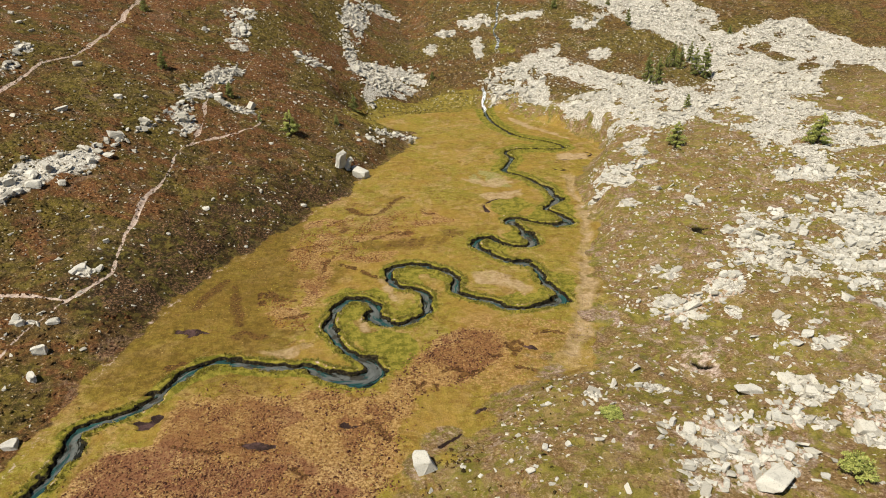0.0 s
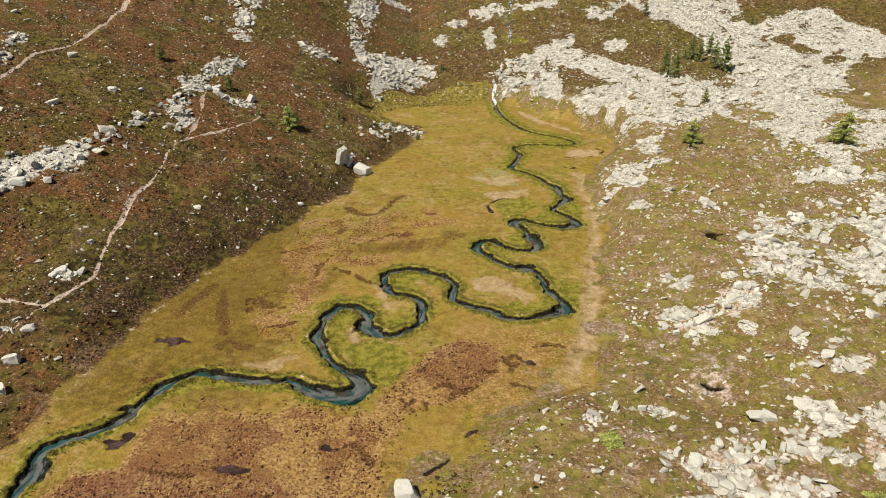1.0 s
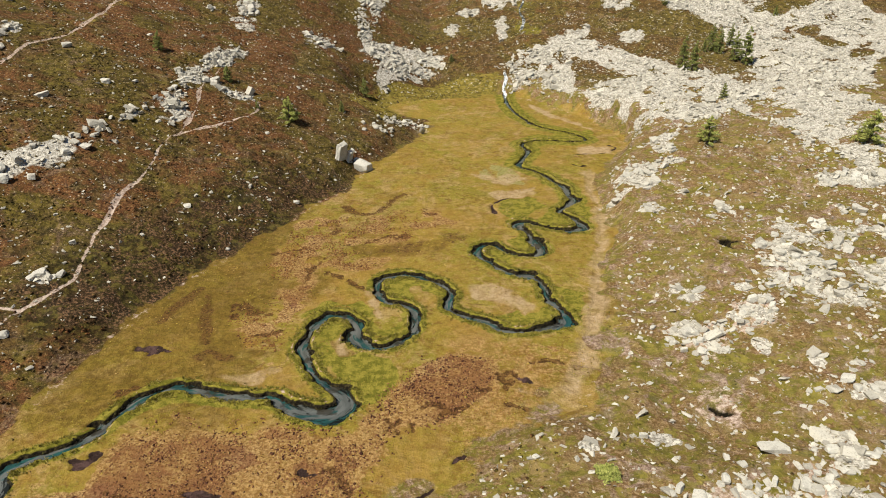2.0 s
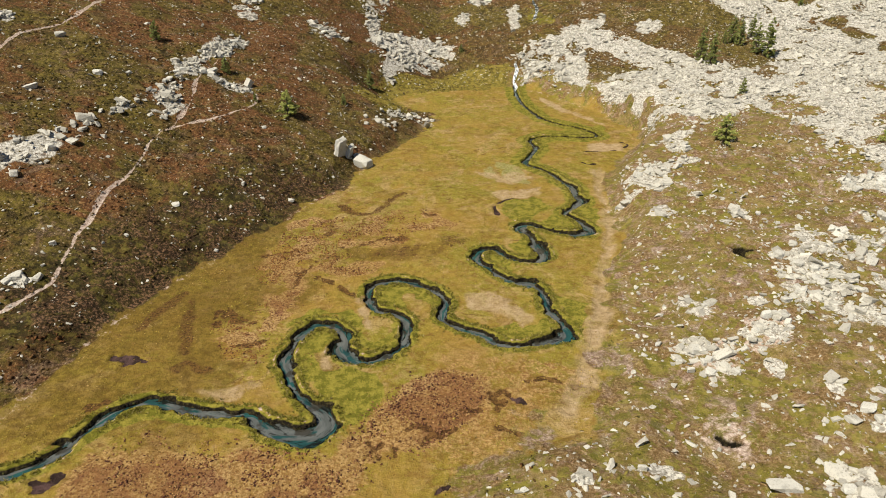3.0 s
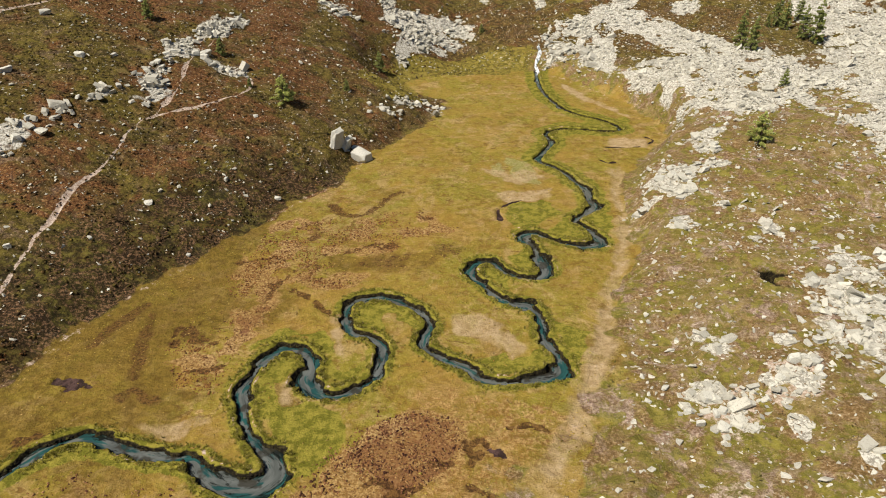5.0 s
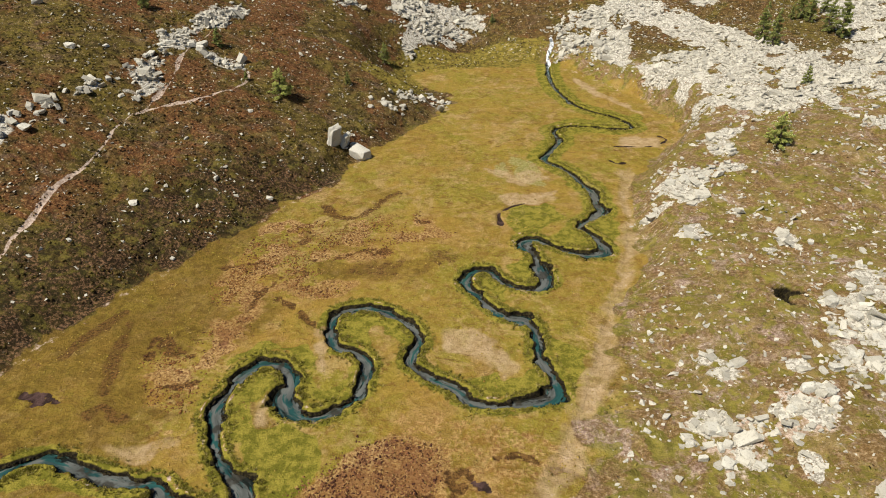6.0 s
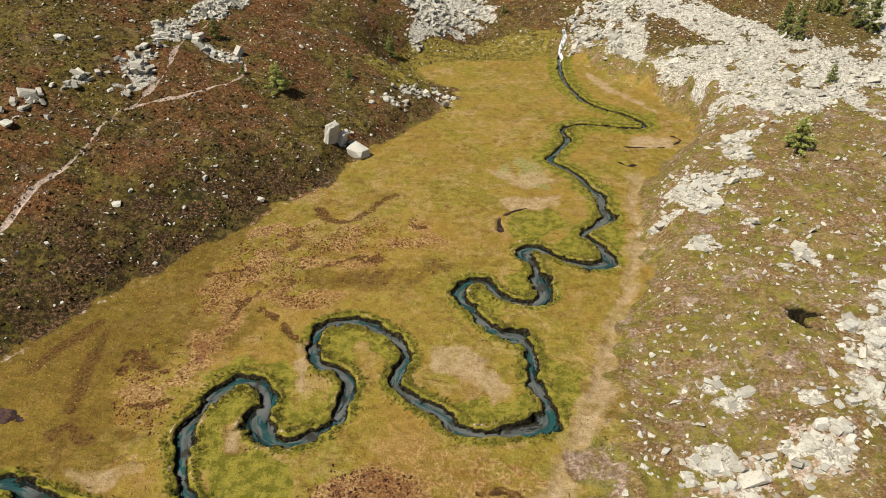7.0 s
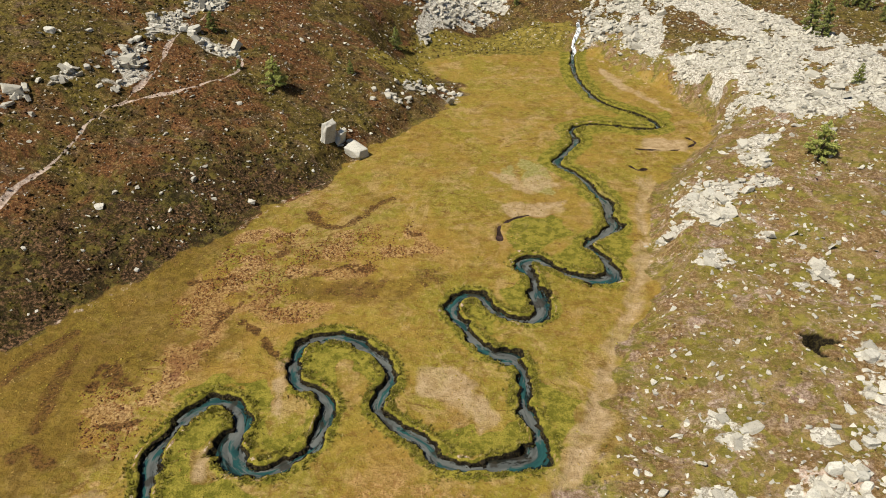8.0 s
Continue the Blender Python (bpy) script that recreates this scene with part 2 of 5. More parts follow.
def field_plant(name, kind):
    """Leaves that take up the drifts of colour of the ground they grow on."""
    n = Nodes(name, 0.9, 0.15)
    f, r = Fields(n), n.random(True)
    colour = heath_colour(n, f, 0.45) if kind == "heath" else turf_colour(n, f) if kind == "turf" else bog_colour(n, f, 0.0)
    low, high = ((0.36, 0.36, 0.32), (1.08, 1.02, 0.88)) if kind == "heath" else ((0.70, 0.70, 0.68), (1.28, 1.25, 1.18))
    colour = n.mix(1.0, colour, n.mix(r, low, high), "MULTIPLY")
    return n.finish(colour, n.noise(14.0, 2, 0.7), 0.7, 0.05)


def water_material():
    """Clear shallow water: grey silt on the inner side of the bends, teal depths on the outer, dark weeds, bank shade
    painted along the edges.
    """
    n = Nodes("stream_water", 0.06, 0.5)
    n.bsdf.inputs["IOR"].default_value = 1.33
    edge, along, across, outer = n.layer("shore")
    lay = n.tree.nodes.new("ShaderNodeCombineXYZ")
    n.put(lay.inputs[0], along), n.put(lay.inputs[1], across)
    world_place, n.place = n.place, lay.outputs[0]
    drift, strands, weed_shade = n.noise(0.75, 3, 0.6, 0.6), n.noise(0.9, 3, 0.55, 0.1), n.noise(1.5, 4, 0.7, 0.3)
    n.place = world_place
    silt = n.mix(n.step(strands, 0.35, 0.65), (0.066, 0.072, 0.067), (0.112, 0.120, 0.112))
    deep = n.mix(n.step(strands, 0.28, 0.70), (0.012, 0.036, 0.036), (0.020, 0.074, 0.070))
    bed = n.mix(n.step(n.sum(drift, n.sum(outer, 0.14, "MULTIPLY")), 0.49, 0.58), silt, deep)
    bed = n.mix(n.step(n.sum(weed_shade, n.sum(edge, 0.26, "MULTIPLY")), 0.60, 0.72, 0, 0.94), bed, (0.008, 0.009, 0.006))
    bed = n.mix(n.step(n.noise(0.5, 3, 0.6), 0.56, 0.64, 0, 0.8), bed, (0.030, 0.026, 0.018))
    return n.finish(bed, n.noise(3.0, 3, 0.6), 0.12, 0.03)


GROUND = ground_material()
STONE = rock_material("pale_granite", (0.54, 0.51, 0.43), (0.33, 0.31, 0.26), True)
BOULDER = rock_material("weathered_granite", (0.55, 0.53, 0.46), (0.42, 0.40, 0.345), False)
WATER = water_material()
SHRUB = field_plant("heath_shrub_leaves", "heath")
TURF = field_plant("alpine_turf", "turf")
TUSSOCK = plant_material("red_sedge", (0.058, 0.021, 0.014), (0.225, 0.102, 0.044), (0.385, 0.232, 0.090))
RUSTY_SEDGE = plant_material("rusty_sedge", (0.080, 0.032, 0.014), (0.220, 0.100, 0.030), (0.310, 0.170, 0.052))
BOG_GRASS = field_plant("bog_grass", "bog")
PEAT_SOD = plant_material("wet_black_peat", (0.010, 0.008, 0.005), (0.028, 0.020, 0.010), (0.060, 0.055, 0.014))
REED = plant_material("bank_grass_blades", (0.140, 0.132, 0.016), (0.255, 0.222, 0.036), (0.400, 0.320, 0.125))
NEEDLES = plant_material("larch_needles", (0.240, 0.280, 0.065), (0.400, 0.420, 0.115), (0.480, 0.460, 0.150))
DARK_NEEDLES = plant_material("pine_needles", (0.150, 0.180, 0.050), (0.255, 0.275, 0.080), (0.330, 0.330, 0.100))
BARK = plant_material("grey_brown_bark", (0.080, 0.060, 0.042), (0.120, 0.095, 0.070), (0.100, 0.080, 0.060))


def foam_material():
    n = Nodes("white_water", 0.35, 0.5)
    return n.finish(n.mix(n.step(n.noise(2.5, 4, 0.7, 0, (0.25, 0.0)), 0.42, 0.56), (0.12, 0.14, 0.15), (0.78, 0.80, 0.82)), n.noise(4, 3, 0.6), 0.6, 0.1)



def brook_material():
    n = Nodes("splashing_water", 0.25, 0.5)
    return n.finish(n.mix(n.step(n.noise(1.6, 4, 0.7), 0.52, 0.60), (0.060, 0.066, 0.060), (0.62, 0.64, 0.65)), n.noise(4, 3, 0.6), 0.6, 0.1)


FOAM, BROOK = foam_material(), brook_material()

# ---- the lie of the land ----
# outline of the flat bog, going round from its near left corner
BOG = [(-44.0, -6.0), (-38.0, 12.0), (-33.4, 30.0), (-32.4, 45.5), (-31.2, 53.0), (-30.8, 57.1), (-29.1, 63.7), (-27.8, 69.9), (-25.6, 75.6), (-22.4, 82.9),
       (-16.5, 92.3), (-12.6, 101.7), (-8.6, 107.6), (-6.1, 115.7), (-3.8, 120.2), (-0.1, 128.3), (3.9, 135.5), (3.1, 143.8),
       (-2.0, 149.0), (-2.2, 155.0), (8.2, 160.4), (15.2, 163.0), (21.8, 163.6), (26.4, 158.0), (31.4, 150.9), (36.7, 141.3),
       (39.5, 130.1), (35.2, 120.4), (31.2, 112.9), (28.8, 103.5), (28.8, 95.2), (25.9, 86.2), (23.2, 76.3), (21.4, 68.0),
       (20.6, 63.2), (18.0, 58.1), (13.0, 56.1), (9.2, 53.2), (6.0, 48.7), (2.9, 46.7), (0.4, 44.2), (-2.4, 39.0), (-7.0, 29.0), (-16.0, 17.0), (-28.0, 4.0), (-40.0, -8.0)]
# the stream's line from its outflow up to the foot of the fall
LOWER = [(-40.5, -2.0), (-37.0, 9.0), (-34.6, 19.0), (-33.6, 28.0), (-31.5, 36.0), (-30.4, 40.5), (-29.2, 43.7), (-28.5, 46.4), (-28.3, 48.7), (-28.8, 50.7), (-27.6, 52.0), (-25.1, 53.2), (-23.3, 55.0),
         (-22.6, 57.0), (-21.3, 59.2), (-20.1, 60.4), (-18.6, 60.9), (-16.2, 60.4), (-13.5, 59.7), (-11.5, 59.3), (-9.6, 59.3),
         (-8.4, 58.2), (-6.6, 57.2), (-4.6, 57.0), (-3.3, 58.2), (-3.8, 59.6), (-5.4, 61.0), (-6.7, 62.9), (-7.6, 65.1),
         (-8.3, 66.9), (-8.0, 68.9), (-7.6, 70.9), (-6.6, 72.5), (-5.3, 72.7), (-3.8, 71.9), (-3.2, 70.4), (-3.2, 68.8),
         (-2.4, 67.4), (-1.1, 66.8), (0.2, 67.0), (1.6, 68.1), (2.6, 69.7), (2.8, 71.8), (2.6, 73.5), (1.2, 74.9), (-0.6, 75.5)]
UPPER = [(-1.5, 77.4), (-1.6, 79.8), (0.0, 81.2), (1.6, 81.4), (3.6, 80.5), (5.7, 78.8), (6.6, 76.9), (6.4, 75.6), (6.2, 74.1),
         (7.1, 72.8), (9.0, 71.7), (10.6, 70.8), (11.6, 69.6), (13.0, 69.2), (14.9, 69.5), (16.6, 69.9), (18.2, 70.6), (18.6, 71.8),
         (18.0, 73.8), (17.2, 75.7), (17.1, 77.5), (16.9, 79.4), (15.9, 80.8), (14.2, 81.1), (12.7, 82.6), (11.2, 84.7), (10.2, 86.4),
         (10.7, 88.4), (12.2, 88.9), (13.7, 87.1), (15.3, 86.1), (17.3, 86.0), (18.3, 87.8), (17.6, 90.3), (17.1, 92.5), (16.0, 94.8)]
SOURCE = [(17.1, 95.6), (18.8, 94.7), (20.7, 93.5), (22.8, 92.9), (24.6, 93.6), (24.5, 95.5), (23.3, 97.9), (22.4, 99.1), (23.9, 101.2),
          (25.2, 103.1), (24.9, 105.5), (24.8, 108.1), (23.6, 110.6), (22.7, 113.0), (21.1, 115.3), (19.0, 118.2), (20.7, 122.4),
          (21.4, 125.5), (20.8, 128.3), (22.7, 130.5), (26.2, 130.6), (30.0, 130.0), (32.7, 130.9), (31.8, 133.4), (29.6, 135.7),
          (26.5, 138.1), (24.2, 141.3), (22.5, 146.5), (21.3, 153.2), (21.1, 160.7), (21.5, 166.5)]


def flow(points, steps=6):
    """A smooth line through the points (Catmull-Rom)."""
    p = np.array(points, float)
    p = np.vstack([2 * p[0] - p[1], p, 2 * p[-1] - p[-2]])
    u = (np.arange(steps) / steps)[:, None]
    out = [0.5 * (2 * b + (c - a) * u + (2 * a - 5 * b + 4 * c - d) * u**2 + (3 * b - a - 3 * c + d) * u**3)
           for a, b, c, d in zip(p[:-3], p[1:-2], p[2:-1], p[3:])]
    return np.vstack(out + [p[-2:-1]])


def hash2(ix, iy, seed):
    h = (ix.astype(np.int64) * 374761393 + iy.astype(np.int64) * 668265263 + seed * 1274126177) & 0xFFFFFFFF
    h = ((h ^ (h >> 13)) * 1103515245) & 0xFFFFFFFF
    return ((h ^ (h >> 16)) & 0xFFFF) / 65535.0


def fuzz(x, y, size, seed=1):
    """Smooth value noise, 0 to 1, with cells of that size in metres."""
    x, y = np.asarray(x, float) / size, np.asarray(y, float) / size
    ix, iy = np.floor(x), np.floor(y)
    u, v = x - ix, y - iy
    u, v = u * u * (3 - 2 * u), v * v * (3 - 2 * v)
    a, b = hash2(ix, iy, seed), hash2(ix + 1, iy, seed)
    c, d = hash2(ix, iy + 1, seed), hash2(ix + 1, iy + 1, seed)
    return (a + (b - a) * u) * (1 - v) + (c + (d - c) * u) * v


def fuzz3(x, y, size, seed=1):
    return (fuzz(x, y, size, seed) * 4 + fuzz(x, y, size / 2.1, seed + 7) * 2 + fuzz(x, y, size / 4.3, seed + 13)) / 7


def line_distance(x, y, line):
    """The distance to a line of points."""
    x, y = np.asarray(x, float), np.asarray(y, float)
    best = np.full(x.shape, 1e9)
    for (ax, ay), (bx, by) in zip(line[:-1], line[1:]):
        dx, dy = bx - ax, by - ay
        s = np.clip(((x - ax) * dx + (y - ay) * dy) / (dx * dx + dy * dy + 1e-12), 0, 1)
        best = np.minimum(best, (x - ax - s * dx) ** 2 + (y - ay - s * dy) ** 2)
    return np.sqrt(best)


def outside(x, y, shape):
    """The signed distance to a closed outline, positive outside."""
    x, y = np.asarray(x, float), np.asarray(y, float)
    ring = list(shape) + [shape[0]]
    d = line_distance(x, y, ring)
    within = np.zeros(x.shape, bool)
    for (ax, ay), (bx, by) in zip(ring[:-1], ring[1:]):
        if ay != by:
            within ^= ((ay > y) != (by > y)) & (x < (bx - ax) * (y - ay) / (by - ay) + ax)
    return np.where(within, -d, d)


def ramp(v, a, b):
    s = np.clip((v - a) / (b - a), 0, 1)
    return s * s * (3 - 2 * s)


def soft(v, s):
    return s * np.logaddexp(0, v / s)


BOG_LINE = flow(BOG, 3)


def slopes(x, y, d):
    """The height of the land round the bog, without its small relief; d: distance outside the bog."""
    yc = 138 - soft(138 - y, 5)
    across = soft(-0.917 * (x + 12.6) + 0.4 * (yc - 101.7), 1.5)
    left = (0.30 * across + 2.0 * (1 - np.exp(-across / 7))) * (0.45 + 0.67 * ramp(y, 55, 100)) + 0.12 * soft(y - 138, 5) * ramp(x, 0, -35)
    right = soft(0.152 * x + 0.02 * y - 5.6, 0.8) - 0.06 * soft(x - 45, 5) + 0.06 * soft(x - 110, 10)
    back = 0.29 * soft(y - 168, 3.0) + 0.3 * soft(y - 228, 15)
    rim = (0.9 + 2.2 * ramp(y, 90, 115) * ramp(y, 158, 140)) * (1 - np.exp(-np.maximum(d, 0) / 4)) * ramp(x, 5, 15)
    knoll = 1.3 * np.exp(-(((x - 13) / 11) ** 2 + ((y - 40) / 10) ** 2))
    return left + right + back + rim + knoll


def relief(x, y):
    return (fuzz(x, y, 14, 3) - 0.5) * 1.3 + (fuzz(x, y, 5.3, 4) - 0.5) * 0.7 + (fuzz(x, y, 1.9, 5) - 0.5) * 0.3 + (fuzz(x, y, 0.7, 6) - 0.5) * 0.16


def hummocks(x, y):
    return (fuzz(x, y, 7, 8) - 0.5) * 0.12 + (fuzz(x, y, 1.6, 9) - 0.5) * 0.10 + (fuzz(x, y, 0.6, 10) - 0.5) * 0.05


def land(x, y, d=None):
    """The ground's height, without the stream's bed."""
    if d is None:
        d = outside(x, y, BOG_LINE)
    up = ramp(d, -0.5, 3.5 + 9.0 * ramp(y, 134, 148) * ramp(x, 16, 6))
    return up * (slopes(x, y, d) + relief(x, y)) + (1 - up) * hummocks(x, y)

# ---- zones of the ground ----
TRAIL = [(-40.4, 55.9), (-39.1, 60.5), (-38.6, 62.6), (-37.8, 65.2), (-36.9, 67.8), (-36.2, 69.5), (-34.5, 72.5), (-33.5, 75.1), (-33.9, 78.7), (-34.2, 82.7), (-33.9, 86.0), (-33.8, 91.1), (-33.0, 95.6), (-32.6, 99.4), (-32.8, 104.7), (-31.6, 108.4), (-29.6, 110.9), (-26.2, 116.2), (-23.8, 121.2), (-24.0, 125.3), (-26.1, 127.0)]
FORK = [(-36.2, 69.5), (-39.5, 69.6), (-42.7, 69.2), (-45.9, 68.9)]
HIGH = [(-59.4, 100.8), (-58.7, 109.9), (-58.0, 119.0), (-56.6, 125.7), (-54.3, 131.9), (-54.0, 143.1), (-55.1, 159.1), (-54.7, 166.1)]
SIDE = [(-31.6, 108.4), (-31.6, 113.4), (-31.9, 119.1), (-32.7, 124.6), (-31.5, 136.5), (-31.1, 143.2)]
RIM = [(17.0, 60.0), (20.3, 68.1), (21.9, 73.2), (23.1, 78.1), (24.1, 81.5), (25.6, 87.6), (27.7, 95.0), (28.5, 100.2), (28.5, 107.2), (30.2, 115.8)]
SCREE_SLOPE = [(29.2, 160.4), (36.4, 145.6), (41.1, 130.6), (37.7, 108.5), (41.4, 108.5), (43.2, 115.1), (51.5, 116.2), (55.3, 124.4), (56.8, 116.0), (60.0, 111.8), (56.1, 100.8), (55.3, 92.9), (54.5, 85.2), (49.8, 67.1), (49.1, 59.5), (95.0, 90.0), (79.2, 116.5), (77.1, 121.5), (87.8, 138.4), (101.9, 157.5), (99.6, 137.0), (130.0, 120.0), (130.0, 165.0), (115.4, 160.5), (105.7, 186.9), (88.9, 182.5), (84.6, 200.2), (70.0, 230.0), (53.2, 208.4), (65.8, 189.8), (72.3, 181.9), (73.2, 161.3), (65.6, 141.1), (59.5, 150.1), (55.5, 164.9), (44.1, 180.4), (35.9, 183.4), (28.9, 175.8)]
CHUTE = [(-13.1, 203.9), (-4.8, 210.2), (-7.7, 192.2), (-8.9, 176.9), (0.9, 183.7), (7.3, 181.9), (7.7, 176.7), (-0.8, 167.6), (-5.8, 155.5), (-9.9, 168.1), (-13.2, 187.2)]
FALL_ROCKS = [(20.1, 173.2), (32.0, 177.4), (29.0, 159.2), (23.1, 163.4)]
MIDDLE_ROCKS = [(30.6, 107.2), (33.1, 109.1), (35.4, 111.2), (35.2, 105.6), (39.9, 105.3), (38.6, 103.1), (34.8, 102.2), (32.6, 102.3)]
GRAVEL = [(-33.9, 128.0), (-33.9, 131.2), (-31.4, 128.3), (-29.1, 127.6), (-25.0, 126.9), (-24.4, 124.6), (-27.3, 124.1), (-30.3, 124.4)]
LINK = [(-41.4, 102.5), (-38.6, 110.4), (-37.7, 116.4), (-35.1, 117.2), (-32.4, 111.3), (-34.5, 108.5), (-37.6, 109.3), (-39.8, 101.5)]
SPOT = [(-21.8, 162.5), (-21.0, 164.8), (-16.9, 167.3), (-15.2, 167.4), (-18.8, 161.2)]
LOOP = [(-24.4, 124.6), (-25.4, 126.7), (-29.1, 127.6), (-31.6, 129.3), (-33.5, 131.6), (-31.7, 136.1), (-31.7, 139.8)]
SEEPS = [[(14.2, 118.1), (16.0, 119.3), (18.2, 113.7), (19.3, 108.4), (17.0, 109.3), (15.2, 113.4)], [(11.9, 112.3), (13.2, 115.8), (14.4, 113.4), (13.1, 112.0)]]
NEAR_BLOCKS = [(44.7, 84.5), (51.8, 86.3), (60.2, 76.4), (49.7, 60.5), (45.9, 62.9), (40.9, 68.8), (35.7, 68.8), (36.4, 71.9)]
STRIPE = [(-49.4, 86.6), (-47.5, 92.1), (-43.2, 98.1), (-40.4, 104.3), (-39.0, 100.7), (-41.9, 93.7), (-45.4, 89.6), (-48.3, 83.6)]
RIDGE = [(-37.8, 117.4), (-35.8, 133.1), (-31.3, 147.0), (-29.4, 141.9), (-33.0, 128.5), (-33.3, 112.4)]
HIGH_ROCKS = [(-62.9, 120.4), (-62.3, 127.2), (-58.5, 121.6), (-60.3, 113.7)]
HEAVED = [[(33.3, 49.7), (37.2, 51.4), (36.4, 48.0), (34.3, 46.0), (31.9, 45.6), (31.6, 47.4)], [(37.5, 47.8), (40.6, 49.5), (41.7, 48.2), (38.2, 42.8), (35.3, 42.4), (35.6, 45.4)],
          [(28.3, 67.8), (33.4, 67.7), (33.0, 64.6), (29.9, 62.8), (28.0, 65.1)], [(35.2, 70.0), (39.0, 70.4), (37.6, 65.8), (34.3, 66.2)],
          [(29.2, 46.1), (31.5, 44.8), (27.7, 43.0), (23.4, 42.9), (21.0, 44.0), (22.2, 45.9), (24.9, 46.4)], [(23.6, 43.0), (27.8, 44.3), (30.9, 42.0), (30.3, 38.7), (28.3, 37.5), (22.1, 37.8), (22.0, 40.9)],
          [(37.6, 56.5), (42.8, 55.7), (41.9, 54.2), (37.5, 55.1)]]
ISLANDS = [[(36.0, 163.8), (38.2, 170.3), (41.8, 171.4), (45.3, 163.5), (47.2, 153.7), (43.9, 153.1), (41.0, 156.1), (36.7, 148.1), (35.1, 151.8)], [(55.2, 138.6), (64.6, 156.8), (72.0, 159.3), (63.8, 135.0), (62.0, 136.0), (63.4, 146.2)], [(93.3, 160.6), (97.4, 158.5), (88.7, 142.7), (86.3, 143.6)], [(84.9, 132.1), (101.2, 157.3), (101.1, 144.2), (84.6, 118.3), (79.9, 119.8)], [(89.3, 176.6), (94.1, 174.7), (94.8, 162.3), (91.8, 161.5), (88.9, 169.4)], [(42.2, 111.4), (45.7, 118.9), (49.5, 117.5), (54.8, 123.3), (54.3, 118.5), (59.5, 112.6), (57.9, 106.0), (53.5, 94.6), (53.3, 90.1), (48.4, 85.1), (43.6, 82.7), (36.6, 85.4), (38.7, 103.4)], [(55.6, 93.2), (58.9, 93.5), (62.4, 91.0), (58.6, 84.4), (55.6, 87.2)]]
CREST = [(-37.5, 174.5), (-34.0, 181.3), (-31.9, 175.2), (-31.8, 164.3), (-35.0, 162.3)]
SPUR = [(-6.4, 130.5), (2.5, 145.1), (4.6, 137.6), (-0.1, 131.3), (-4.3, 128.2)]
SCREES = [(SCREE_SLOPE, 1.0), (CHUTE, 0.75), (FALL_ROCKS, 0.6), (MIDDLE_ROCKS, 0.6), (GRAVEL, 0.8), (LINK, 0.75), (SPOT, 0.5), (NEAR_BLOCKS, 0.6), (STRIPE, 0.8), (RIDGE, 1.3), (HIGH_ROCKS, 0.9), (CREST, 0.8), (SPUR, 0.5)]
SEDGE = [(-27.0, 34.0), (-26.0, 43.5), (-25.2, 48.2), (-22.4, 49.7), (-20.1, 53.8), (-16.0, 56.1), (-8.6, 55.4), (-2.3, 55.0), (2.5, 63.6), (9.2, 64.1),
         (9.0, 58.9), (5.8, 55.3), (0.9, 53.8), (-0.4, 47.7), (-4.4, 36.0)]
RED_PATCH = [(2.0, 60.5), (3.2, 64.2), (8.4, 64.6), (8.8, 60.0), (7.0, 58.0), (3.5, 58.0)]
DARK_SEDGE = [(-26.0, 42.0), (-24.6, 47.5), (-19.5, 52.5), (-15.0, 54.0), (-11.0, 50.0), (-8.0, 45.0), (-10.0, 38.0), (-20.0, 36.0)]
# hollows with dark wet peat: x, y, length, breadth, turn
PEAT = [(-23.1, 67.0, 2.4, 0.65, -0.35), (-22.9, 51.7, 1.0, 0.8, 0.3), (-12.9, 48.0, 1.5, 0.55, 0.0), (6.4, 51.4, 0.9, 0.35, 0.5), (3.5, 47.8, 1.6, 0.32, 0.7),
        (-5.2, 50.2, 0.8, 0.4, 0.6), (12.5, 61.5, 0.9, 0.35, -0.4)]
PEAT_RINGS = [[(13.5, 98.6), (13.2, 101.4), (14.6, 103.4), (16.1, 104.2)], [(28.8, 123.5), (32.3, 123.4), (35.3, 124.3), (37.0, 126.4), (36.1, 127.9)],
              [(27.7, 118.5), (28.9, 117.1), (29.8, 117.6)]]
# shallow brown seams where the turf has split: line, breadth
GRASSY = [[(-0.8, 166.6), (7.9, 178.9), (13.1, 172.6), (16.6, 165.4), (10.9, 162.3), (0.4, 162.4)], [(27.4, 206.9), (32.6, 206.3), (31.1, 185.7), (26.7, 180.1), (24.8, 188.0)],
          [(-32.4, 108.6), (-33.3, 116.3), (-33.7, 128.0), (-32.8, 138.0), (-31.7, 137.7), (-32.4, 126.3), (-31.8, 115.2)], [(-54.4, 135.4), (-55.6, 158.7), (-53.9, 162.7), (-52.7, 139.0), (-53.9, 122.9), (-55.6, 117.9)]]
FEN = [(6.8, 67.0), (10.3, 69.6), (14.0, 69.7), (17.8, 67.2), (20.6, 64.2), (17.3, 59.9), (14.2, 56.7), (10.2, 53.1), (7.1, 52.1), (3.4, 56.5)]
OLIVE_WET = [(-27.3, 74.7), (-23.5, 84.9), (-16.5, 95.7), (-2.8, 96.7), (-4.4, 88.7), (-8.4, 77.6), (-9.8, 70.5), (-9.3, 64.7), (-16.9, 64.4), (-22.0, 65.4)]
